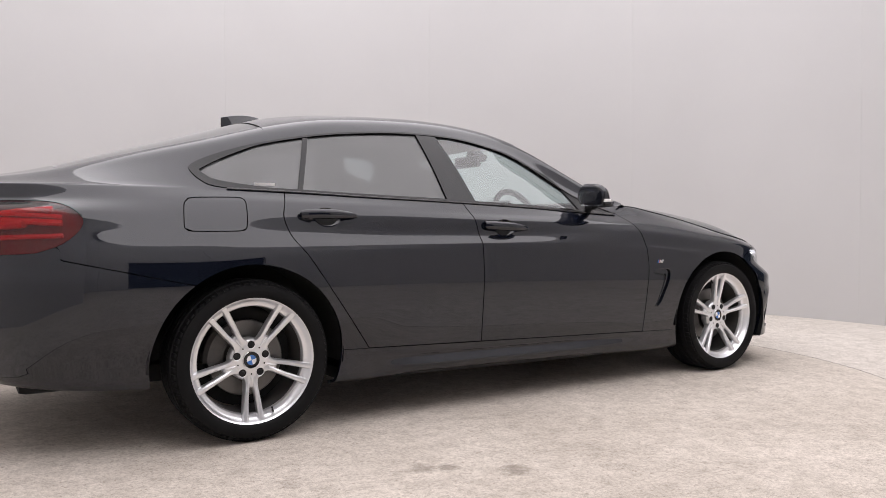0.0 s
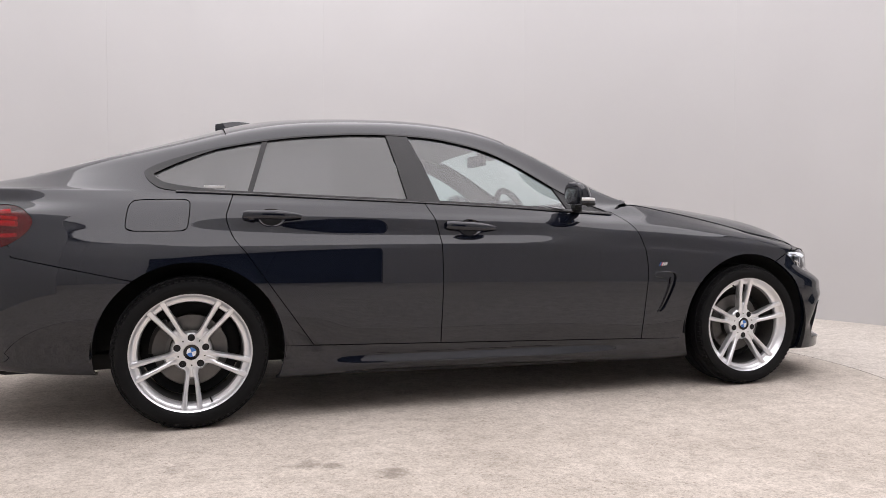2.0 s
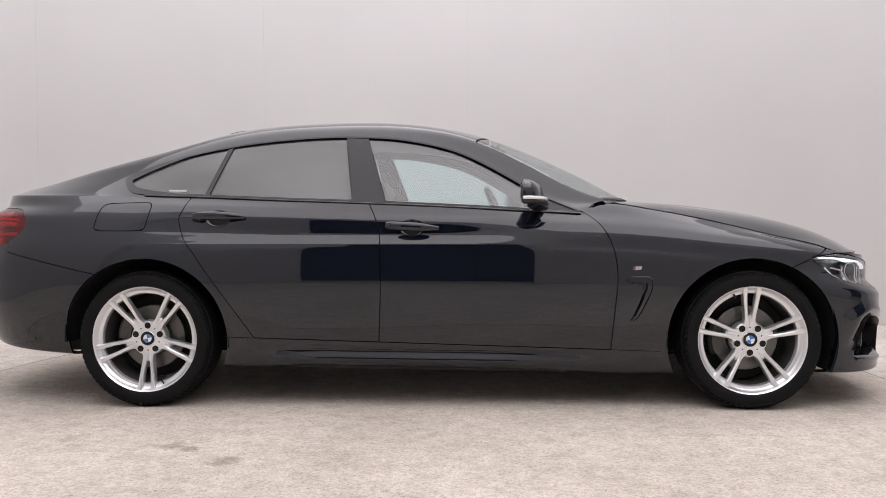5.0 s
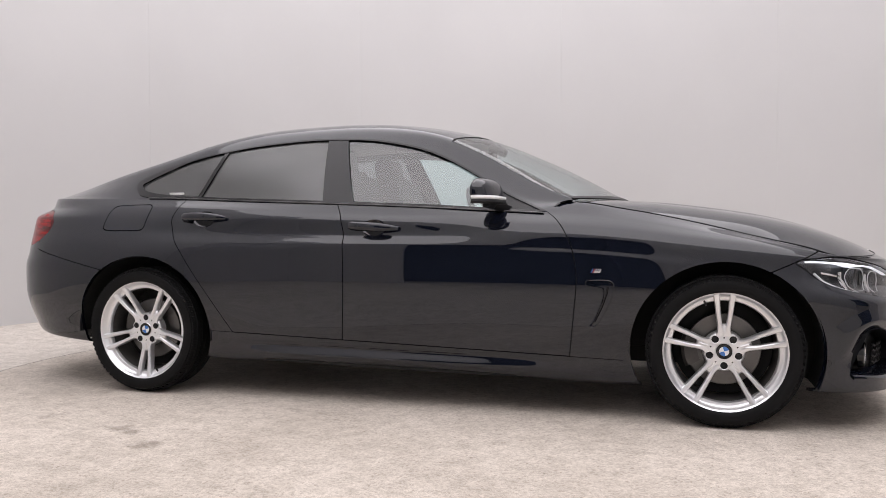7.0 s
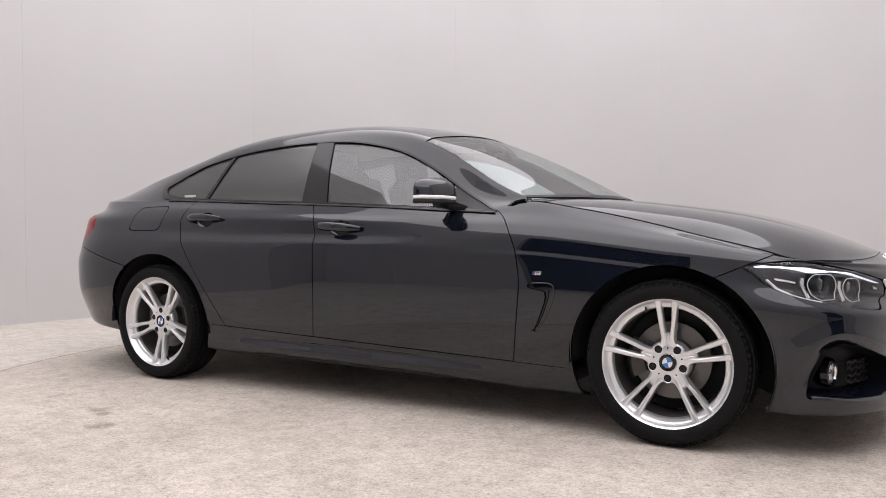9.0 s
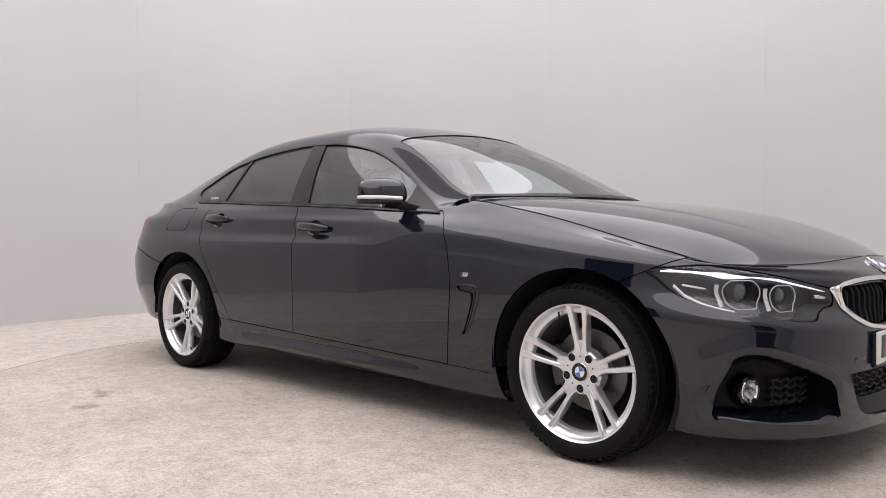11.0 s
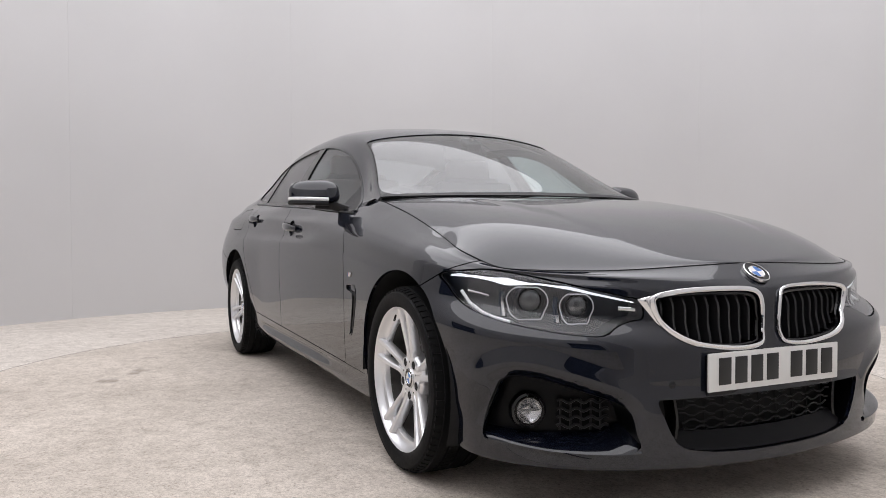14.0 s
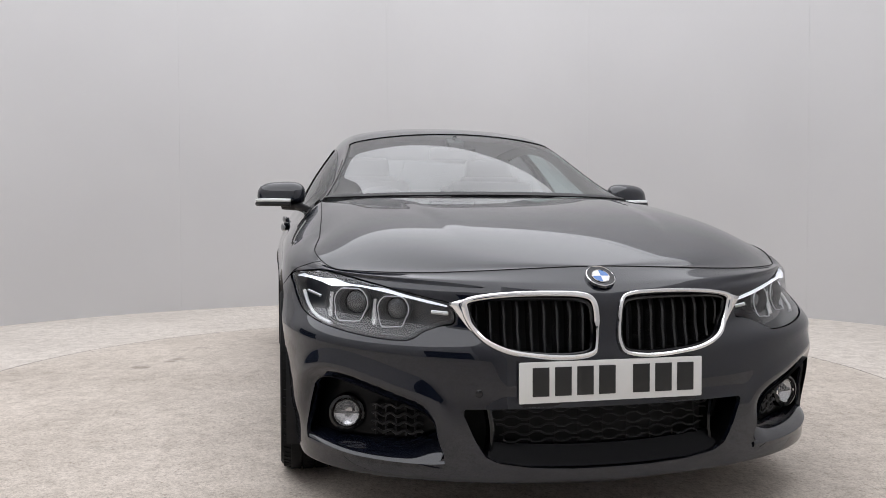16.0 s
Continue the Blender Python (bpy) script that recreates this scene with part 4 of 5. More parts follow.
PLATE_INK = simple("plate_black_ink", (0.012, 0.012, 0.012), 0.4, grain=0.2)

ring_outline = closed_spline(KIDNEY, 5)
for side in (1, -1):
    m = side
    lamp = empty("headlamp", (0, 0, 0))
    lamp.parent = car
    tagged(lamp, "clear headlamp with two ringed projectors")
    piece2 = front.cut(headlamp_in)
    piece2.bowl("lamp_housing", LAMP_BLACK, lamp, side, push=(-0.075, 0.012, 0), grow=-0.004)
    piece2.mesh("lens", LENS, lamp, side, flange=0.006, lift=-0.002, label="clear lens").visible_shadow = False
    # bright brow along the top edge
    top = [(0.838, 0.688), (0.806, 0.697), (0.74, 0.697), (0.70, 0.687), (0.62, 0.666), (0.54, 0.642), (0.46, 0.622), (0.434, 0.615)]
    low = [(0.835, 0.683), (0.806, 0.682), (0.765, 0.672), (0.735, 0.661), (0.68, 0.664), (0.62, 0.655), (0.54, 0.636), (0.46, 0.6175), (0.434, 0.6125)]
    tp, lw = pchip([(a, b) for a, b in top]), pchip([(a, b) for a, b in low])
    bm = bmesh.new()
    rows = []
    for y in np.linspace(0.436, 0.835, 34):
        row = []
        for t, dep in ((0, -0.020), (0.5, -0.014), (1, -0.008), (1, -0.03)):
            z = float(tp(y)[0] + (lw(y)[0] - tp(y)[0]) * t)
            p, n = nose_point(y, z)
            p = p + n * dep
            row.append(bm.verts.new((p.x, p.y * m, p.z)))
        rows.append(row)
    for p, q in zip(rows, rows[1:]):
        for i in range(3):
            bm.faces.new((p[i], p[i + 1], q[i + 1], q[i]))
    bmesh.ops.recalc_face_normals(bm, faces=bm.faces)
    part("brow", bm, BROW, lamp, "bright white daytime light strip")
    # projectors with flat-bottomed rings
    for cy, cz, r in ((0.697, 0.617, 0.045), (0.582, 0.602, 0.041)):
        pts = []
        for k in range(40):
            a = 2 * math.pi * k / 40
            y, z = r * 1.02 * math.cos(a), r * math.sin(a)
            z = min(max(z, -0.80 * r), 0.86 * r)
            pts.append((cy + y, cz + z))
        part("light_ring", surface_tube(pts, 0.0019, -0.026, mirror=m), RING_PIPE, lamp, "white light ring")
        c, n = nose_point(cy, cz)
        c = c - n * 0.052
        bm = bmesh.new()
        bmesh.ops.create_uvsphere(bm, u_segments=24, v_segments=14, radius=r * 0.78)
        bmesh.ops.scale(bm, vec=(0.45, 1, 1), verts=bm.verts)
        bmesh.ops.transform(bm, matrix=Matrix.Translation((c.x, c.y * m, c.z)) @ Matrix.Rotation(-0.37 * m, 4, "Z"), verts=bm.verts)
        part("projector", bm, LAMP_GREY, lamp)
        bm = lathe_bm([(r * 0.80, 0.0), (r * 0.98, 0.018), (r * 1.0, 0.022), (r * 1.0, -0.02), (r * 0.8, -0.02)], 32, "z")
        bmesh.ops.transform(bm, matrix=Matrix.Translation((c.x, c.y * m, c.z)) @ Matrix.Rotation(-0.37 * m, 4, "Z") @ Matrix.Rotation(radians(90), 4, "Y"), verts=bm.verts)
        part("projector_bezel", bm, LAMP_BLACK, lamp)
        side_pts = [(cy + r * 1.22, cz - 0.026), (cy + r * 1.30, cz), (cy + r * 1.24, cz + 0.026)]
        part("reflector", surface_tube(side_pts, 0.010, -0.036, mirror=m, closed=False), CHROME, lamp, "chrome reflector")
    part("corner_light", surface_tube([(0.824, 0.640), (0.812, 0.612), (0.795, 0.592), (0.775, 0.580), (0.745, 0.570)], 0.0055, -0.02, mirror=m, closed=False), LIGHT_PIPE, lamp, "white corner light strip")
    part("marker", surface_tube([(0.812, 0.642), (0.790, 0.634), (0.775, 0.628)], 0.005, -0.02, mirror=m, closed=False), CHROME, lamp)
    part("indicator", surface_tube([(0.478, 0.597), (0.455, 0.595), (0.432, 0.593)], 0.006, -0.018, mirror=m, closed=False), CHROME, lamp)

    # kidney grille
    grille = empty("kidney_grille", (0, 0, 0))
    grille.parent = car
    tagged(grille, "black slatted grille in a chrome frame")
    nose.cut(kidney_in).bowl("grille_recess", GLOSS, grille, side, push=(-0.075, 0, 0), floor_material=DARK)
    part("grille_frame", surface_tube([tuple(p) for p in ring_outline], 0.0062, 0.004, mirror=m, flat=1.3), CHROME, grille, "chrome frame")
    small = np.array([0.21, 0.563]) + (ring_outline - [0.21, 0.563]) * [0.95, 0.90]
    part("grille_inner_lip", surface_tube([tuple(p) for p in small], 0.006, -0.012, mirror=m), GLOSS, grille)
    for y in np.linspace(0.064, 0.352, 9):
        a, b = span(small, y)
        line = []
        for t in np.linspace(0, 1, 9):
            z = a + (b - a) * t
            p, n = nose_point(y, z)
            back = 0.014 + 0.022 * max(0, t - 0.72) / 0.28 + 0.01 * max(0, 0.2 - t) / 0.2
            line.append((p.x - back, p.y * m, p.z))
        part("grille_slat", slab_bm(line, 0.045, thick=0.008), SLAT, grille)
    # bright wing between grille and lamp
    bm = bmesh.new()
    rows = []
    for t in np.linspace(0, 1, 8):
        row = []
        for a, b in (((0.386, 0.636), (0.364, 0.548)), ((0.431, 0.624), (0.372, 0.548))):
            y = a[0] + (b[0] - a[0]) * t
            z = a[1] + (b[1] - a[1]) * t
            p, n = nose_point(y, z)
            p = p + n * 0.003
            row.append((p.x, p.y * m, p.z))
        mid = (Vector(row[0]) + Vector(row[1])) / 2
        rows.append([bm.verts.new(row[0]), bm.verts.new((mid.x - 0.002, mid.y, mid.z)), bm.verts.new(row[1])])
    for p, q in zip(rows, rows[1:]):
        for i in range(2):
            bm.faces.new((p[i], p[i + 1], q[i + 1], q[i]))
    bmesh.ops.recalc_face_normals(bm, faces=bm.faces)
    ob = part("grille_wing", bm, CHROME, grille, "chrome wing")
    ob.modifiers.new("thick", "SOLIDIFY").thickness = 0.003

    # fog lamp pocket
    pocket = empty("fog_lamp_pocket", (0, 0, 0))
    pocket.parent = car
    nose.cut(pocket_in).bowl("pocket_recess", LINING, pocket, side, push=(-0.100, 0.012, 0.004), floor_material=LINING)
    c = Vector((1.956, -0.694, 0.300))
    turn = Matrix.Translation((c.x, c.y * m, c.z)) @ Matrix.Rotation(-0.27 * m, 4, "Z") @ Matrix.Rotation(radians(90), 4, "Y")
    for nm, prof, mat in (("fog_bezel", [(0.046, 0.0), (0.052, 0.012), (0.060, 0.008), (0.064, -0.02), (0.046, -0.02)], GLOSS), ("fog_ring", [(0.040, 0.004), (0.0435, 0.010), (0.047, 0.006), (0.046, -0.01)], CHROME), ("fog_reflector", [(0.001, -0.022), (0.02, -0.018), (0.042, 0.0)], FOG_BOWL)):
        bm = lathe_bm([(r * 0.86, h * 0.86) for r, h in prof], 36, "z")
        bmesh.ops.transform(bm, matrix=turn, verts=bm.verts)
        part(nm, bm, mat, pocket)
    bm = lathe_bm([(0.001, 0.0086), (0.0215, 0.007), (0.036, 0.0026)], 32, "z")
    bmesh.ops.transform(bm, matrix=turn, verts=bm.verts)
    part("fog_lens", bm, LENS, pocket).visible_shadow = False
    bm = box_bm((0.008, 0.062, 0.006), (0.0, 0, 0))
    bmesh.ops.transform(bm, matrix=Matrix.Translation((c.x - 0.002, c.y * m, c.z)) @ Matrix.Rotation(-0.27 * m, 4, "Z"), verts=bm.verts)
    part("fog_shield", bm, LAMP_GREY, pocket)
    for k in range(4):
        z = 0.258 + 0.024 * k
        line = []
        for t in np.linspace(0, 1, 25):
            y = 0.50 + (0.635 - 0.50) * t
            zz = z + 0.005 * math.sin(t * 2 * math.pi * 3.5) + 0.0 * t
            p, n = nose_point(y, min(zz, 0.345))
            line.append((p.x - 0.080, p.y * m + 0.008 * m, p.z))
        part("mesh_bar", tube_bm(line, 0.0045, 6), SATIN, pocket)
    for k in range(5):
        y = 0.52 + 0.026 * k
        line = []
        for z in np.linspace(0.245, 0.335, 8):
            p, n = nose_point(y, z)
            line.append((p.x - 0.085, p.y * m + 0.008 * m, p.z))
        part("mesh_bar", tube_bm(line, 0.003, 6), SATIN, pocket)
    # blade: the sloping shelf below the fog lamp
    edge = pchip([(0.405, 0.202), (0.50, 0.1945), (0.66, 0.201), (0.81, 0.222)])
    back = pchip([(0.405, 0.272), (0.47, 0.262), (0.54, 0.240), (0.66, 0.236), (0.81, 0.25)])
    bm = bmesh.new()
    rows = []
    for y in np.linspace(0.452, 0.800, 28):
        z0, z1 = float(edge(y)[0]), float(back(y)[0])
        p, n = nose_point(y, z0)
        q, n2 = nose_point(y, z1)
        row = [p + Vector((0.003, 0, -0.012)), p + Vector((0.006, 0, 0.0)), p + Vector((0.002, 0, 0.004)), q * 0.5 + p * 0.5 + Vector((-0.026, 0, 0)), q + Vector((-0.092, 0.004, 0))]
        rows.append([bm.verts.new((v.x, v.y * m, v.z)) for v in row])
    for p, q in zip(rows, rows[1:]):
        for i in range(4):
            bm.faces.new((p[i], p[i + 1], q[i + 1], q[i]))
    bmesh.ops.recalc_face_normals(bm, faces=bm.faces)
    part("bumper_blade", bm, PAINT, car, "gloss black bumper blade")

# lower intake
intake = tagged(empty("lower_intake", (0, 0, 0)), "black mesh lower air intake")
intake.parent = car
for side in (1, -1):
    nose.cut(intake_in).bowl("intake_recess", LINING, intake, side, push=(-0.11, 0, 0.004), floor_material=DARK)
for k in range(5):
    z = 0.246 + 0.0205 * k
    half = 0.285 + 0.009 * k
    line = []
    for t in np.linspace(-1, 1, 97):
        y = half * t
        p, n = nose_point(max(0.04, abs(y)), z)
        wave = math.sin(y * 2 * math.pi / 0.07)
        line.append((p.x - 0.05, y, z + 0.0042 * math.copysign(min(1, abs(1.6 * wave)), wave) * (1 if k % 2 else -1)))
    part("intake_bar", tube_bm(line, 0.0026, 6), SATIN, intake)
bm = bmesh.new()
rows = []
for y in np.linspace(-0.335, 0.335, 41):
    f = abs(y) / 0.335
    front = nose_point(max(0.04, abs(y)), 0.19)[0].x
    rows.append([bm.verts.new((front - back, y * w, z + 0.012 * f * f)) for back, z, w in ((0.012, 0.181, 1.0), (0.020, 0.192, 1.0), (0.046, 0.226, 0.96), (0.050, 0.231, 0.95), (0.075, 0.231, 0.95))])
for p, q in zip(rows, rows[1:]):
    for i in range(4):
        bm.faces.new((p[i], p[i + 1], q[i + 1], q[i]))
bmesh.ops.recalc_face_normals(bm, faces=bm.faces)
part("intake_apron", bm, LINING, intake, "smooth black apron under the mesh")
for y in np.arange(-0.28, 0.281, 0.07):
    line = [(nose_point(max(0.04, abs(y)), z)[0].x - 0.062, y, z) for z in np.linspace(0.232, 0.34, 6)]
    part("intake_rib", tube_bm(line, 0.0025, 6), DARK, intake)
for y in (-0.315, 0.315):
    line = [(nose_point(abs(y), z)[0].x - 0.035, y + math.copysign((z - 0.27) * 0.15, y), z) for z in np.linspace(0.20, 0.342, 6)]
    part("intake_post", slab_bm(line, 0.05, thick=0.012), GLOSS, intake)


# number plate with plain bars, roundel, small nose details
plate = empty("number_plate", (2.2, 0, 0.415))
plate.parent = car
tagged(plate, "white number plate with dark bars in place of characters")
part("plate_board", box_bm((0.008, 0.52, 0.111), (0.018, 0, 0), 0.003), PLATE_WHITE, plate)
part("plate_holder", box_bm((0.02, 0.50, 0.118), (0.002, 0, -0.010), 0.006), SATIN, plate)
for k, y in enumerate((-0.200, -0.137, -0.074, -0.011, 0.085, 0.148, 0.211)):
    part("plate_bar", box_bm((0.002, 0.047, 0.078), (0.0228, y, 0.002), 0.0006), PLATE_INK, plate)
for y in (-0.236, 0.243):
    part("plate_screw", lathe_bm([(0.0005, 0.0), (0.004, -0.001), (0.0045, -0.004)], 12, "z"), PLATE_WHITE, plate).matrix_local = pose(0.0225, y, 0.0, 0, 90, 0)
part("maker_bar", box_bm((0.002, 0.05, 0.007), (0.0125, 0.0, -0.061), 0.0006), WHITE, plate)


def roundel(parent, matrix, r):
    """A round badge: a dark ring with a bright edge and four blue and white quarters."""
    badge = empty("round_badge")
    badge.parent = parent
    badge.matrix_local = matrix
    tagged(badge, "round blue and white badge with dark ring")
    part("badge_ring", lathe_bm([(0.001, 0.002), (r * 0.62, 0.002), (r * 0.93, 0.003), (r * 0.95, 0.002)], 40, "z"), GLOSS, badge)
    part("badge_edge", lathe_bm([(r * 0.92, 0.002), (r * 0.95, 0.0048), (r, 0.003), (r, -0.006)], 40, "z"), CHROME, badge)
    part("badge_inner_edge", lathe_bm([(r * 0.56, 0.003), (r * 0.59, 0.0048), (r * 0.62, 0.003)], 40, "z"), CHROME, badge)
    for k in range(4):
        bm = bmesh.new()
        ring = [bm.verts.new((0, 0, 0.0042))] + [bm.verts.new((r * 0.565 * math.cos(math.pi / 2 * (k + i / 8)), r * 0.565 * math.sin(math.pi / 2 * (k + i / 8)), 0.0036)) for i in range(9)]
        for i in range(1, 9):
            bm.faces.new((ring[0], ring[i], ring[i + 1]))
        part("badge_quarter", bm, WHITE if k % 2 else BLUE, badge, smooth=False)
    return badge


p, n = nose_point(0.03, 0.686)
n = Vector((n.x, 0, n.z)).normalized()
roundel(car, Matrix.Translation((p.x + 0.007 * n.x, 0, 0.686 + 0.007 * n.z)) @ n.to_track_quat("Z", "Y").to_matrix().to_4x4(), 0.042)
for side in (1, -1):
    for y, z in ((0.36, 0.385), (0.62, 0.41)):
        p, n = nose_point(y, z)
        part("parking_sensor", lathe_bm([(0.0005, 0.002), (0.009, 0.0015), (0.0105, 0.0), (0.0105, -0.004)], 20, "z"), GLOSS, car).matrix_local = Matrix.Translation((p.x, p.y * side, p.z)) @ Vector((n.x, n.y * side, n.z)).to_track_quat("Z", "Y").to_matrix().to_4x4()
p, n = nose_point(0.41, 0.445)
part("tow_eye_cover", lathe_bm([(0.0005, 0.0002), (0.0245, 0.0002), (0.0255, -0.0006), (0.0255, -0.003)], 28, "z"), PAINT, car).matrix_local = Matrix.Translation(p) @ n.to_track_quat("Z", "Y").to_matrix().to_4x4()


TAIL_CHART = Chart(-2.5, -1.5, 160, 160, lambda P: P[..., 0] < -1.6)


# ---------------------------------------------------------------- the car: flank details
def handle(x0, x1, z0, z1, side, keyed):
    h = empty("door_handle")
    h.parent = car
    a, na = flank_point(x0, z0)
    b, nb = flank_point(x1, z1)
    mid, nm = flank_point((x0 + x1) / 2, (z0 + z1) / 2)
    m = side
    line, L = [], 14
    for k in range(L + 1):
        t = k / L
        p = a.lerp(b, t)
        q, n = flank_point(p.x, p.z)
        off = 0.030 * (math.sin(math.pi * min(1, max(0, 0.06 + 0.88 * t))) ** 0.5)
        p = q + n * off
        line.append((p.x, p.y * m, p.z))
    def rad(t):
        return 0.0205 * (1 - 0.55 * max(0, (t - 0.55) / 0.45) ** 1.6) * (0.8 if t < 0.03 else 1)
    part("grip", tube_bm(line, rad, 14, flat=0.58, first=(0, 0, 1)), PAINT, h)
    k = 1 if keyed is not None else 0
    area = Sheet(blended, np.linspace(CUPS[k][0] - 0.07, CUPS[k][0] + 0.07, 25), np.linspace(NS - 5, NS, 60))
    area.cut(cup(k)).mesh("handle_cup", PAINT, h, side, flange=0, lift=hollow(k))
    q, n = flank_point(x0 + 0.018, z0)
    part("handle_cap", tube_bm([(q.x - 0.012, (q.y - 0.001) * m, q.z), (q.x + 0.028, (q.y - 0.02) * m, q.z - 0.001)], 0.021, 14, flat=0.7, first=(0, 0, 1)), PAINT, h)
    if keyed:
        part("key_lock", lathe_bm([(0.0005, 0.002), (0.008, 0.0025), (0.010, 0.001), (0.010, -0.004)], 20, "z"), CHROME, h).matrix_local = Matrix.Translation((q.x + 0.004, (q.y - 0.0185) * m, q.z + 0.002)) @ Matrix.Rotation(radians(90) * m, 4, "X")
    return h


badge_red = simple("badge_red", (0.45, 0.02, 0.03), 0.3, grain=0.05)
for side in (1, -1):
    m = side
    handle(-1.186, -0.940, 0.880, 0.876, side, None)
    handle(-0.272, -0.026, 0.839, 0.824, side, side == 1)
    # wing vent
    vent = empty("wing_vent")
    vent.parent = car
    body.cut(vent_in).bowl("vent_recess", PAINT, vent, side, push=(0.0, 0.008, 0), floor_material=PAINT)
    fin = [(0.874, 0.420), (0.905, 0.485), (0.926, 0.545), (0.930, 0.572)]
    part("vent_blade", surface_tube(fin, 0.005, -0.006, closed=False, mirror=m, finder=flank_point, flat=0.6), GLOSS, vent)
    lip = [tuple(p) for p in closed_spline(VENT, 4)]
    part("vent_lip", surface_tube(lip, 0.0025, 0.0, mirror=m, finder=flank_point, sides=6), PAINT, vent)
    badge = empty("wing_badge")
    badge.parent = car
    for k, (dx, w, mat) in enumerate(((-0.022, 0.003, BLUE), (-0.0185, 0.003, PLATE_INK), (-0.015, 0.003, badge_red), (-0.0085, 0.0075, CHROME), (0.001, 0.007, CHROME), (0.0105, 0.0075, CHROME))):
        p, n = flank_point(0.886 + dx, 0.642)
        bm = box_bm((w, 0.004, 0.017), (0, 0, 0), 0.0008)
        for v in bm.verts:
            v.co.x += v.co.z * 0.5
        bmesh.ops.translate(bm, vec=(p.x, (p.y - 0.002) * m, p.z), verts=bm.verts)
        part("badge_bar", bm, mat, badge)
    # belt moulding
    line = []
    for x in np.linspace(-1.46, 0.64, 60):
        p, n = flank_point(x, float(pchip([(-1.48, 0.988), (-1.20, 0.979), (-0.85, 0.964), (-0.36, 0.945), (0.08, 0.925), (0.36, 0.908), (0.66, 0.892)])(np.array([x]))[0, 0]))
        p = p + n * 0.004
        line.append((p.x, p.y * m, p.z))
    part("belt_moulding", tube_bm(line, 0.0034, 8), BELT_HIGHLIGHT, car)
    # door mirror
    mirror = empty("door_mirror")
    mirror.parent = car
    bm = bmesh.new()
    bmesh.ops.create_uvsphere(bm, u_segments=40, v_segments=24, radius=1)
    for v in bm.verts:
        x, y, z = v.co
        sgn = lambda q, p: math.copysign(abs(q) ** p, q)
        x, y, z = sgn(x, 0.8), sgn(y, 0.62), sgn(z, 0.72)
        inner = (y + 1) / 2
        X = 0.072 * x if x > 0 else 0.028 * x
        X = X * (0.72 + 0.28 * inner) - 0.03 * (1 - inner) - (0.012 * z if x > 0 else 0)
        Zs = 0.070 * z * (0.90 + 0.10 * inner) if z > 0 else 0.052 * z * (0.82 + 0.18 * inner)
        v.co = (0.395 + X * 1.15, (-0.872 + 0.113 * y) * m, 0.982 + Zs + 0.004 * inner)
    bmesh.ops.recalc_face_normals(bm, faces=bm.faces)
    part("mirror_cap", bm, PAINT, mirror)
    line = [(0.356, -0.978 * m, 0.962), (0.388, -0.984 * m, 0.962), (0.432, -0.955 * m, 0.961), (0.458, -0.91 * m, 0.960), (0.472, -0.83 * m, 0.958)]
    part("mirror_light", tube_bm(line, 0.0085, 8, flat=1.2), LIGHT_PIPE, mirror, "pale indicator strip")
    line2 = [(a, b, c - 0.017) for a, b, c in line]
    part("mirror_base_rim", tube_bm(line2, 0.011, 8), SATIN, mirror)
    part("mirror_glass", box_bm((0.004, 0.165, 0.095), (0.366, -0.890 * m, 0.985), 0.0018), CHROME, mirror)
    part("mirror_foot", tube_bm([(0.42, -0.80 * m, 0.935), (0.45, -0.765 * m, 0.920), (0.47, -0.73 * m, 0.908)], 0.026, 12, flat=0.7), SATIN, mirror)
    part("mirror_arm", tube_bm([(0.40, -0.87 * m, 0.938), (0.42, -0.80 * m, 0.932)], 0.024, 12, flat=0.6), SATIN, mirror)
    # window script as a plain bar
    p, n = flank_point(-1.30, 1.008)
    part("window_script", box_bm((0.088, 0.002, 0.013), (-1.30, (p.y + 0.0035) * m, 1.010), 0.0005, turn=Matrix.Rotation(0.25 * m, 4, "X")), WHITE, car, "small white script bar")
    # tail lamp
    tail = empty("tail_lamp")
    tail.parent = car
    tagged(tail, "red tail lamp with deep red light bars")
    lens = Sheet(blended, U_ALL[U_ALL < -1.5], V_SIDE).cut(tail_in)
    for k, (z, w) in enumerate(((0.895, 0.009), (0.845, 0.016), (0.800, 0.009))):
        line = []
        for y in np.linspace(0.40, 0.76 - 0.03 * k, 16):
            d = ((TAIL_CHART.P[..., 1] + y) ** 2 + (TAIL_CHART.P[..., 2] - z) ** 2 + TAIL_CHART.away)
            i, j = np.unravel_index(d.argmin(), d.shape)
            p = TAIL_CHART.P[i, j]
            line.append((p[0] + 0.022, -y * m + 0.01 * m, z + 0.012 * math.sin(y * 9)))
        part("light_bar", tube_bm(line, w, 8), RED_DEEP, tail, "deep red light bar")
    for z0, z1, w in ((0.905, 0.880, 0.0075), (0.868, 0.856, 0.0120), (0.800, 0.812, 0.0085)):
        line = []
        for t in np.linspace(0, 1, 14):
            p, n = flank_point(-2.35 + 0.28 * t, z0 + (z1 - z0) * t)
            p = p - n * 0.020
            line.append((p.x, p.y * m, p.z))
        part("light_bar", tube_bm(line, w, 8), RED_DEEP, tail, "deep red light bar")
    lens.bowl("lamp_bowl", RED, tail, side, push=(0.05, 0.02, 0), grow=-0.004)
    lens.mesh("tail_lens", RED_GLASS, tail, side, flange=0.006, lift=-0.001, label="red lens")

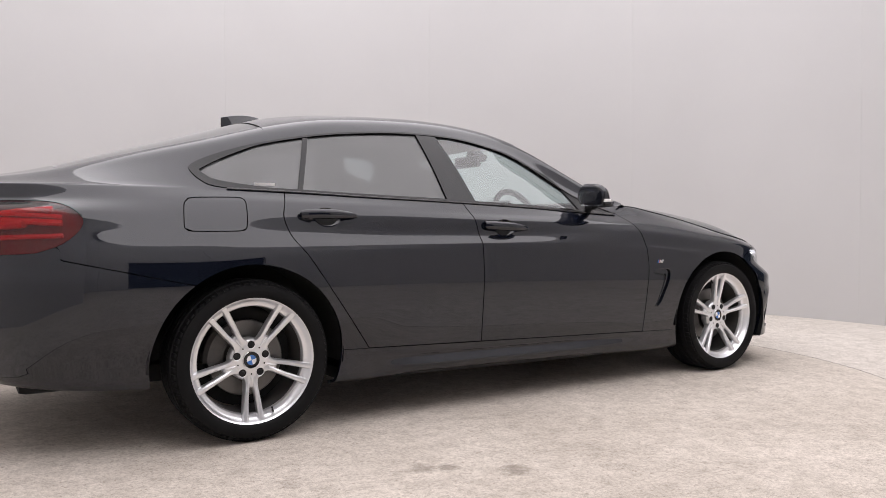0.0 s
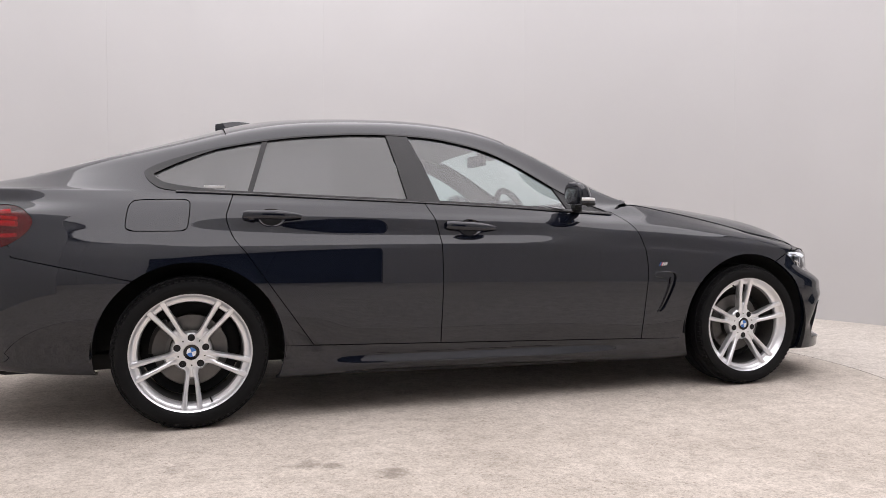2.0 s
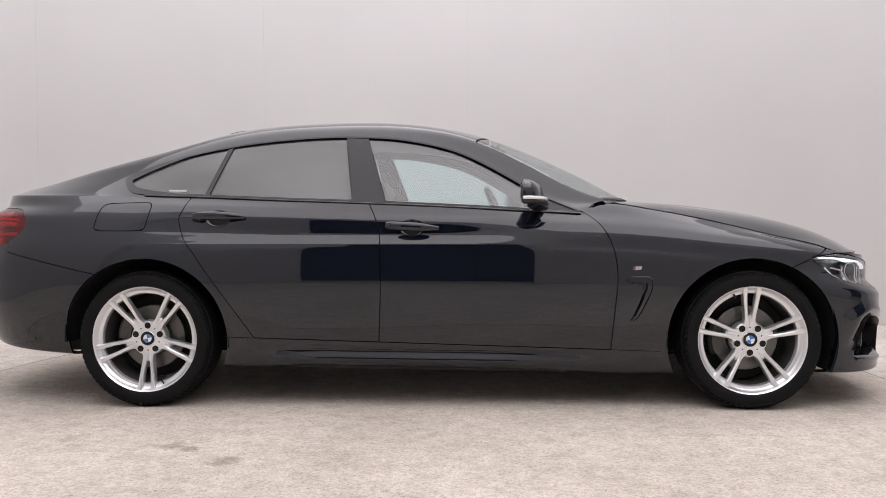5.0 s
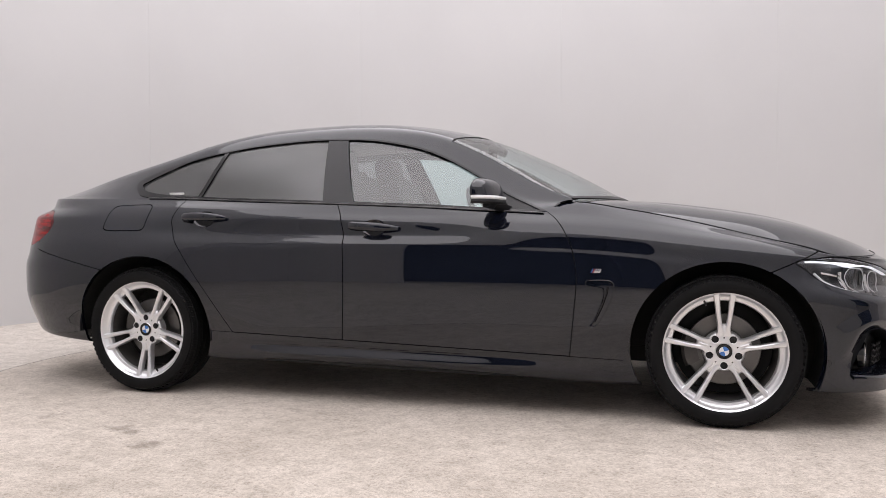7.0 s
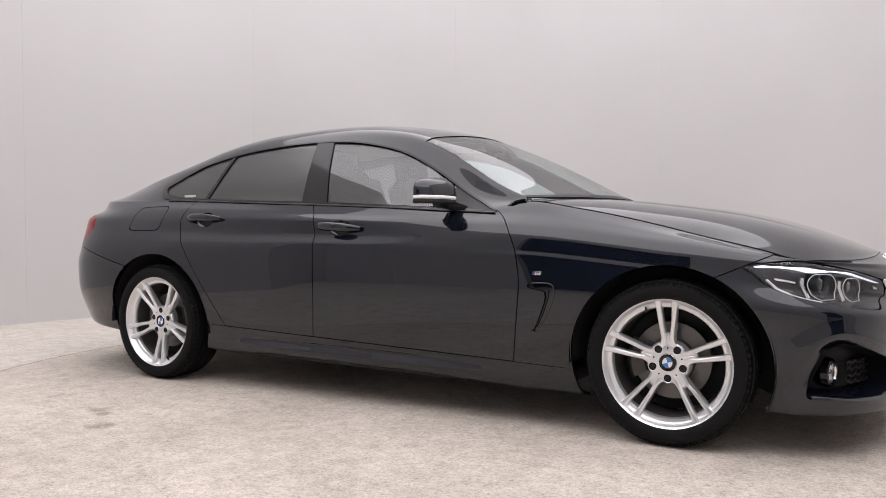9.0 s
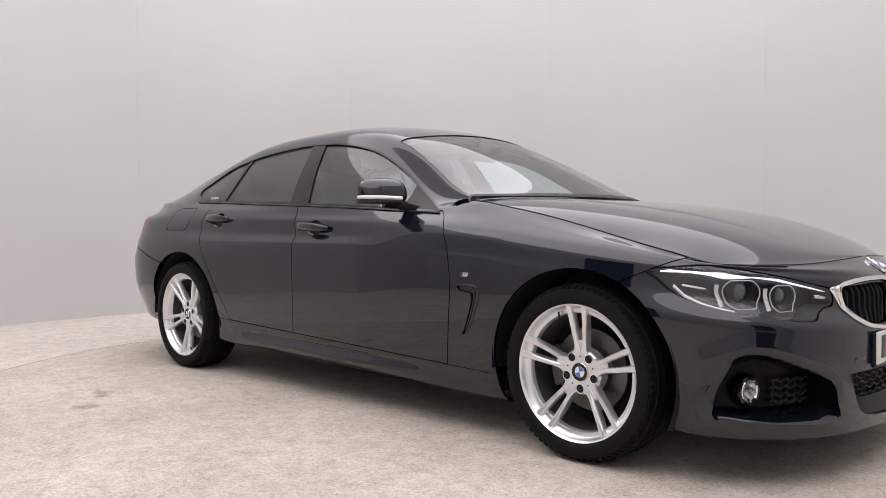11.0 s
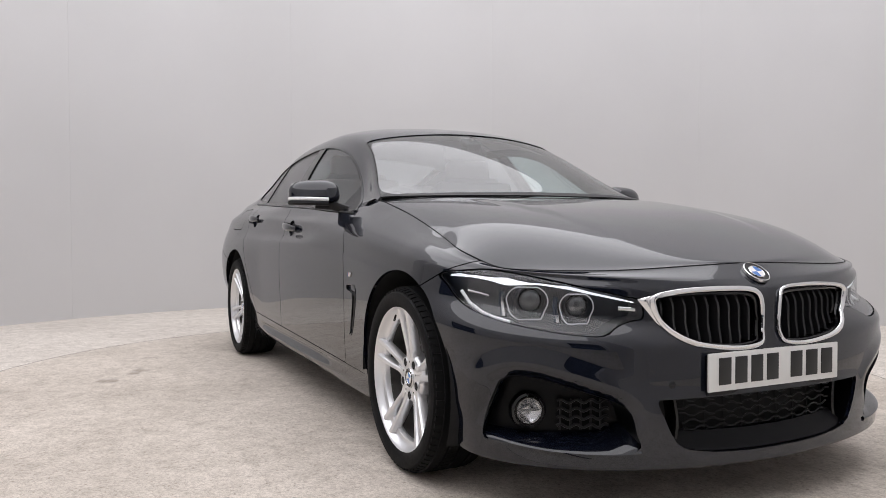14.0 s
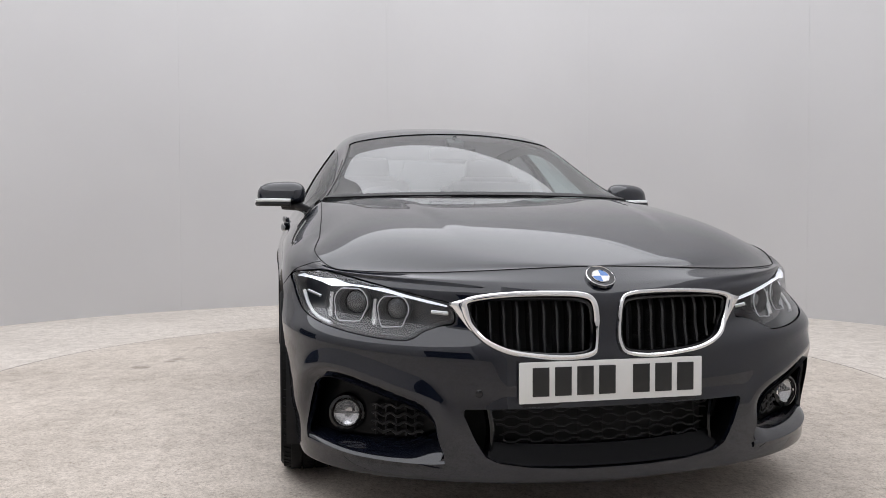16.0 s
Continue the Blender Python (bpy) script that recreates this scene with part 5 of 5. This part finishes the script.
# roof fin
bm = bmesh.new()
rows = []
for t in np.linspace(0, 1, 12):
    x = -1.265 + 0.235 * t
    base = float(pchip([(-1.41, 1.280), (-1.14, 1.352), (-0.87, 1.385)])(np.array([x]))[0, 0]) - 0.006
    h = 0.057 * (1 - 0.25 * t) * (1 - t ** 3.2) ** 0.8
    w = 0.030 * math.sin(math.pi * min(1, 0.25 + 0.75 * (1 - t))) * (1 - t) ** 0.25 + 0.003
    rows.append([bm.verts.new((x + 0.012 * (e == 2), y * w, base + h * z)) for y, z, e in ((-1, 0, 0), (-0.55, 0.6, 0), (-0.15, 1, 0), (0.15, 1, 0), (0.55, 0.6, 0), (1, 0, 0))])
for p, q in zip(rows, rows[1:]):
    for i in range(5):
        bm.faces.new((p[i], p[i + 1], q[i + 1], q[i]))
bm.faces.new(rows[0][::-1])
bmesh.ops.recalc_face_normals(bm, faces=bm.faces)
part("roof_fin", bm, PAINT, car, "black shark-fin aerial")


# ---------------------------------------------------------------- wheels
def wheel(name, hx, side, turned):
    w = empty(name, (hx, -side * (0.766 if hx > 0 else 0.778), 0.3105))
    w.parent = car
    s = -side
    R = 0.3185
    tyre = lathe_bm([(0.236, 0.088 * s), (0.247, 0.104 * s), (0.252, 0.110 * s), (0.268, 0.116 * s), (0.288, 0.1165 * s), (0.296, 0.113 * s), (0.297, 0.113 * s), (0.299, 0.108 * s), (0.305, 0.098 * s), (R - 0.009, 0.086 * s), (R - 0.009, 0.0855 * s), (R - 0.008, 0.083 * s), (R - 0.001, 0.082 * s), (R, 0.05 * s), (R - 0.008, 0.0495 * s), (R - 0.008, 0.043 * s), (R, 0.0425 * s), (R, 0.008 * s), (R - 0.008, 0.0075 * s), (R - 0.008, 0.001 * s), (R, 0.0), (R, -0.04 * s), (R - 0.008, -0.041 * s), (R - 0.008, -0.047 * s), (R, -0.048 * s), (R - 0.002, -0.082 * s), (0.312, -0.096 * s), (0.29, -0.112 * s), (0.25, -0.106 * s), (0.236, -0.1 * s)], 96)
    tyre_ob = part("tyre", tyre, RUBBER, w, "black road tyre")
    blocks = bmesh.new()
    for k in range(72):
        a = 2 * math.pi * k / 72
        for y0, y1, sk in ((0.052, 0.107, 0.35), (-0.050, -0.090, -0.35), (0.010, 0.042, -0.6)):
            vs = []
            for yy, dr in ((y0, 0.0), (y1, -0.0125 if abs(y1) > 0.08 else 0.0)):
                for da in (-0.026, 0.026):
                    aa = a + da + sk * (yy - y0)
                    for rr in (R - 0.009 + dr, R + 0.0012 + dr):
                        vs.append(blocks.verts.new((rr * math.cos(aa), yy * s, rr * math.sin(aa))))
            for f in ((0, 1, 3, 2), (4, 6, 7, 5), (1, 5, 7, 3), (0, 2, 6, 4), (0, 4, 5, 1), (2, 3, 7, 6)):
                blocks.faces.new([vs[i] for i in f])
    bmesh.ops.recalc_face_normals(blocks, faces=blocks.faces)
    part("tread", blocks, RUBBER, tyre_ob, smooth=False)["kind"] = "stuff"
    rim = part("rim", lathe_bm([(0.2525, 0.094 * s), (0.2518, 0.1030 * s), (0.2475, 0.1050 * s), (0.2430, 0.1020 * s), (0.2390, 0.0960 * s), (0.2330, 0.0820 * s), (0.2260, 0.0770 * s), (0.2160, 0.0755 * s), (0.2125, 0.0700 * s), (0.2110, 0.0500 * s)], 72), ALLOY, w, "silver alloy rim with paired spokes")
    part("barrel", lathe_bm([(0.211, 0.055 * s), (0.210, 0.02 * s), (0.210, -0.09 * s), (0.236, -0.1 * s), (0.240, -0.085 * s)], 64), ALLOY_DARK, rim)
    disc_ob = part("brake_disc", lathe_bm([(0.06, 0.002 * s), (0.085, 0.012 * s), (0.09, -0.004 * s), (0.150, -0.004 * s), (0.153, -0.008 * s), (0.153, -0.022 * s), (0.09, -0.024 * s)], 56), STEEL, w, "worn steel brake disc")
    bm = bmesh.new()
    rows = []
    for k in range(9):
        a = radians((25 if hx > 0 else 155) - 28 + 7 * k) if hx < 0 else radians(152 + 7 * k)
        rows.append([bm.verts.new((r * math.cos(a), y * s, r * math.sin(a))) for r, y in ((0.105, 0.014), (0.158, 0.016), (0.172, 0.0), (0.172, -0.04), (0.105, -0.04))])
    for p, q in zip(rows, rows[1:]):
        for i in range(5):
            j = (i + 1) % 5
            bm.faces.new((p[i], p[j], q[j], q[i]))
    bm.faces.new(rows[0])
    bm.faces.new(rows[-1][::-1])
    bmesh.ops.recalc_face_normals(bm, faces=bm.faces)
    part("brake_caliper", bm, simple("caliper_grey", (0.09, 0.085, 0.08), 0.5, metal=0.5, grain=0.3, scale=60) if "caliper_grey" not in bpy.data.materials else bpy.data.materials["caliper_grey"], w)
    part("backing_plate", lathe_bm([(0.001, -0.045 * s), (0.20, -0.05 * s)], 32), DARK, w)
    for k in range(5):
        for d in (-1, 1):
            a = radians(turned + 72 * k)
            bm = bmesh.new()
            rows = []
            for r, off, wd, y0, dep in ((0.045, 0.0240, 0.0400, 0.0640, 0.030), (0.065, 0.0200, 0.0330, 0.0660, 0.034), (0.080, 0.0162, 0.0240, 0.0680, 0.034), (0.095, 0.0156, 0.0215, 0.0700, 0.034), (0.115, 0.0186, 0.0200, 0.0740, 0.034), (0.150, 0.0236, 0.0205, 0.0800, 0.033), (0.190, 0.0276, 0.0225, 0.0875, 0.031), (0.220, 0.0306, 0.0245, 0.0935, 0.028), (0.243, 0.0326, 0.0270, 0.0990, 0.022)):
                o = d * off
                prof = ((o - wd / 2, y0 - dep), (o - wd / 2, y0 - 0.007), (o - wd / 2 + 0.0035, y0 - 0.001), (o - d * 0.002, y0 + 0.0012), (o + wd / 2 - 0.0035, y0 - 0.001), (o + wd / 2, y0 - 0.007), (o + wd / 2, y0 - dep))
                rows.append([bm.verts.new((r * math.cos(a) - t * math.sin(a), y * s, r * math.sin(a) + t * math.cos(a))) for t, y in prof])
            for p, q in zip(rows, rows[1:]):
                for i in range(7):
                    j = (i + 1) % 7
                    bm.faces.new((p[i], p[j], q[j], q[i]))
            bm.faces.new(rows[0])
            bm.faces.new(rows[-1][::-1])
            bmesh.ops.recalc_face_normals(bm, faces=bm.faces)
            part("spoke", bm, ALLOY, rim)
        # web between the pair near the hub
        a = radians(turned + 72 * k)
        bm = bmesh.new()
        rows = []
        for r, y0, h in ((0.045, 0.0650, 0.020), (0.070, 0.0665, 0.016), (0.090, 0.0665, 0.011), (0.106, 0.0650, 0.0085), (0.114, 0.0560, 0.0080)):
            rows.append([bm.verts.new((r * math.cos(a) - t * math.sin(a), y * s, r * math.sin(a) + t * math.cos(a))) for t, y in ((-h, y0 - 0.03), (-h, y0), (h, y0), (h, y0 - 0.03))])
        for p, q in zip(rows, rows[1:]):
            for i in range(4):
                bm.faces.new((p[i], p[(i + 1) % 4], q[(i + 1) % 4], q[i]))
        bm.faces.new(rows[-1][::-1])
        bmesh.ops.recalc_face_normals(bm, faces=bm.faces)
        part("spoke_web", bm, ALLOY, rim)
        # small drilled stop and ridge where each pair of spokes meets the hub
        part("spoke_stud", lathe_bm([(0.0005, 0.0), (0.0032, 0.0), (0.0038, -0.002)], 12, "y"), DARK, rim).matrix_local = Matrix.Translation((0.056 * math.cos(a), 0.0672 * s, 0.056 * math.sin(a))) @ Matrix.Diagonal((1, s, 1, 1))
        part("spoke_ridge", tube_bm([(r * math.cos(a), y * s, r * math.sin(a)) for r, y in ((0.066, 0.0655), (0.076, 0.0680), (0.090, 0.0670), (0.102, 0.0640))], 0.0036, 8), ALLOY, rim)
        b = radians(turned + 36 + 72 * k)
        br = 0.0605
        hole = lathe_bm([(0.0150, -0.02), (0.0150, 0.003), (0.0165, 0.004), (0.0175, 0.0)], 18, "y")
        at = Matrix.Translation((br * math.cos(b), 0.0655 * s, br * math.sin(b))) @ Matrix.Diagonal((1, s, 1, 1))
        bmesh.ops.transform(hole, matrix=at, verts=hole.verts)
        part("bolt_hole", hole, ALLOY, rim)
        well = lathe_bm([(0.0005, 0.0015), (0.0149, 0.0015)], 16, "y")
        bmesh.ops.transform(well, matrix=at, verts=well.verts)
        part("bolt_well", well, DARK, rim)
        bolt = lathe_bm([(0.0005, 0.0035), (0.0075, 0.003), (0.009, 0.0016)], 6, "y")
        bmesh.ops.transform(bolt, matrix=at, verts=bolt.verts)
        part("wheel_bolt", bolt, SATIN, rim, "dark steel wheel bolt")
    part("hub", lathe_bm([(0.001, 0.060 * s), (0.033, 0.060 * s), (0.035, 0.0665 * s), (0.060, 0.0668 * s), (0.074, 0.0645 * s), (0.0815, 0.0590 * s), (0.0855, 0.0480 * s), (0.0865, 0.02 * s)], 60), ALLOY, rim)
    roundel(w, Matrix.Translation((0, 0.067 * s, 0)) @ Matrix.Rotation(radians(-90) * s, 4, "X") @ Matrix.Rotation(0.3, 4, "Z"), 0.034)
    a = radians(turned + 36 + 180 * 0 - 15)
    part("valve", tube_bm([(0.226 * math.cos(a), 0.085 * s, 0.226 * math.sin(a)), (0.205 * math.cos(a), 0.094 * s, 0.205 * math.sin(a))], 0.004, 8), SATIN, rim)
    return w


for side in (1, -1):
    wheel("front_wheel", 1.405, side, 90)
    wheel("rear_wheel", -1.405, side, -90)


# ---------------------------------------------------------------- cabin
def cushion(size, at, bulge=0.25, turn=None, cuts=4):
    bm = box_bm(size, (0, 0, 0), min(size) * bulge, 4)
    if turn:
        bmesh.ops.transform(bm, matrix=turn, verts=bm.verts)
    bmesh.ops.translate(bm, vec=at, verts=bm.verts)
    return bm


def seat(x, y):
    st = empty("front_seat")
    st.parent = car
    lean = Matrix.Rotation(radians(-20), 4, "Y")
    part("seat_base", cushion((0.52, 0.50, 0.16), (x + 0.1, y, 0.50)), TRIM_DARK, st)
    part("seat_back", cushion((0.15, 0.50, 0.62), (x - 0.25, y, 0.80), turn=lean), TRIM_DARK, st)
    part("seat_shoulders", cushion((0.12, 0.36, 0.18), (x - 0.345, y, 1.04), turn=lean), TRIM_DARK, st)
    part("head_rest", cushion((0.10, 0.27, 0.17), (x - 0.395, y, 1.165), 0.4, turn=Matrix.Rotation(radians(-10), 4, "Y")), TRIM_DARK, st)
    for d in (-0.06, 0.06):
        part("head_rest_post", tube_bm([(x - 0.37, y + d, 1.03), (x - 0.385, y + d, 1.12)], 0.006, 8), CHROME, st)


seat(-0.12, -0.37)
seat(-0.12, 0.37)
bench = empty("rear_bench")
bench.parent = car
part("bench_base", cushion((0.50, 1.10, 0.18), (-0.85, 0, 0.50)), TRIM_DARK, bench)
part("bench_back", cushion((0.16, 1.10, 0.55), (-1.17, 0, 0.76), turn=Matrix.Rotation(radians(-24), 4, "Y")), TRIM_DARK, bench)
for y in (-0.36, 0.36):
    part("rear_head_rest", cushion((0.09, 0.26, 0.13), (-1.27, y, 1.06), 0.4), TRIM_DARK, bench)
dash = empty("dashboard")
dash.parent = car
bm = bmesh.new()
rows = []
for y in np.linspace(-0.70, 0.70, 15):
    hump = 0.035 * math.exp(-((y + 0.37) / 0.16) ** 2)
    rows.append([bm.verts.new((x + 0.04 * (1 - (y / 0.7) ** 2), y, z)) for x, z in ((0.42, 0.60), (0.36, 0.78), (0.38, 0.86), (0.43, 0.895 + hump), (0.52, 0.90 + hump * 0.6), (0.70, 0.905), (0.86 - 0.1 * (y / 0.7) ** 2, 0.90), (0.86 - 0.1 * (y / 0.7) ** 2, 0.6))])
for p, q in zip(rows, rows[1:]):
    for i in range(7):
        bm.faces.new((p[i], p[i + 1], q[i + 1], q[i]))
bmesh.ops.recalc_face_normals(bm, faces=bm.faces)
part("dash_top", bm, TRIM_DARK, dash)
part("display", box_bm((0.02, 0.24, 0.09), (0.42, 0.0, 0.945), 0.008), GLOSS, dash)
wheel_st = empty("steering_wheel", (0.28, -0.37, 0.86))
wheel_st.parent = car
wheel_st.rotation_euler = (0, radians(-24), 0)
ring = [(0, 0.182 * math.cos(2 * math.pi * k / 36), 0.182 * math.sin(2 * math.pi * k / 36)) for k in range(36)]
part("steering_rim", tube_bm(ring, 0.0165, 10, True), TRIM_DARK, wheel_st)
part("steering_hub", cushion((0.05, 0.15, 0.12), (0.03, 0, 0), 0.35), TRIM_DARK, wheel_st)
for a in (0, 180, 270):
    c, s = math.cos(radians(a)), math.sin(radians(a))
    part("steering_spoke", tube_bm([(0.025, 0.05 * c, 0.05 * s), (0.005, 0.175 * c, 0.175 * s)], 0.014, 8, flat=0.5), STEEL, wheel_st)
inner = empty("rear_view_mirror", (0.20, 0.0, 1.235))
inner.parent = car
part("mirror_case", box_bm((0.03, 0.24, 0.065), (0, 0, -0.02), 0.014, 3), SATIN, inner)
part("mirror_stalk", tube_bm([(0.01, 0, 0.0), (0.08, 0, 0.055)], 0.012, 8), SATIN, inner)
part("sensor_cover", box_bm((0.10, 0.085, 0.045), (0.065, 0.0, 0.022), 0.015, 3, turn=Matrix.Rotation(radians(24), 4, "Y")), SATIN, inner)
part("cabin_floor", box_bm((1.90, 1.4, 0.06), (-0.03, 0, 0.32), 0.02), TRIM_DARK, car)
part("parcel_shelf", merge_bm(box_bm((0.62, 1.24, 0.03), (-1.55, 0, 0.93), 0.01), box_bm((0.50, 0.86, 0.03), (-2.08, 0, 0.93), 0.01)), TRIM_DARK, car)
part("boot_lining", box_bm((0.04, 1.1, 0.62), (-1.25, 0, 0.62), 0.01), TRIM_DARK, car)
for side in (1, -1):
    part("door_card", box_bm((1.5, 0.05, 0.55), (-0.2, -side * 0.755, 0.62), 0.02), TRIM_DARK, car)

# the far flank stands 2 cm further out than the near one
for ob in car.children_recursive:
    if ob.type == "MESH" and ob.matrix_basis.translation.y == 0 and (ob.parent is car or ob.parent.location.y == 0):
        if ob.data.users == 1:
            for v in ob.data.vertices:
                if v.co.y > 0:
                    v.co.y += 0.022 * min(1, v.co.y / 0.5)
for ob in car.children:
    if ob.type == "EMPTY" and ob.location.y > 0:
        ob.location.y += 0.022
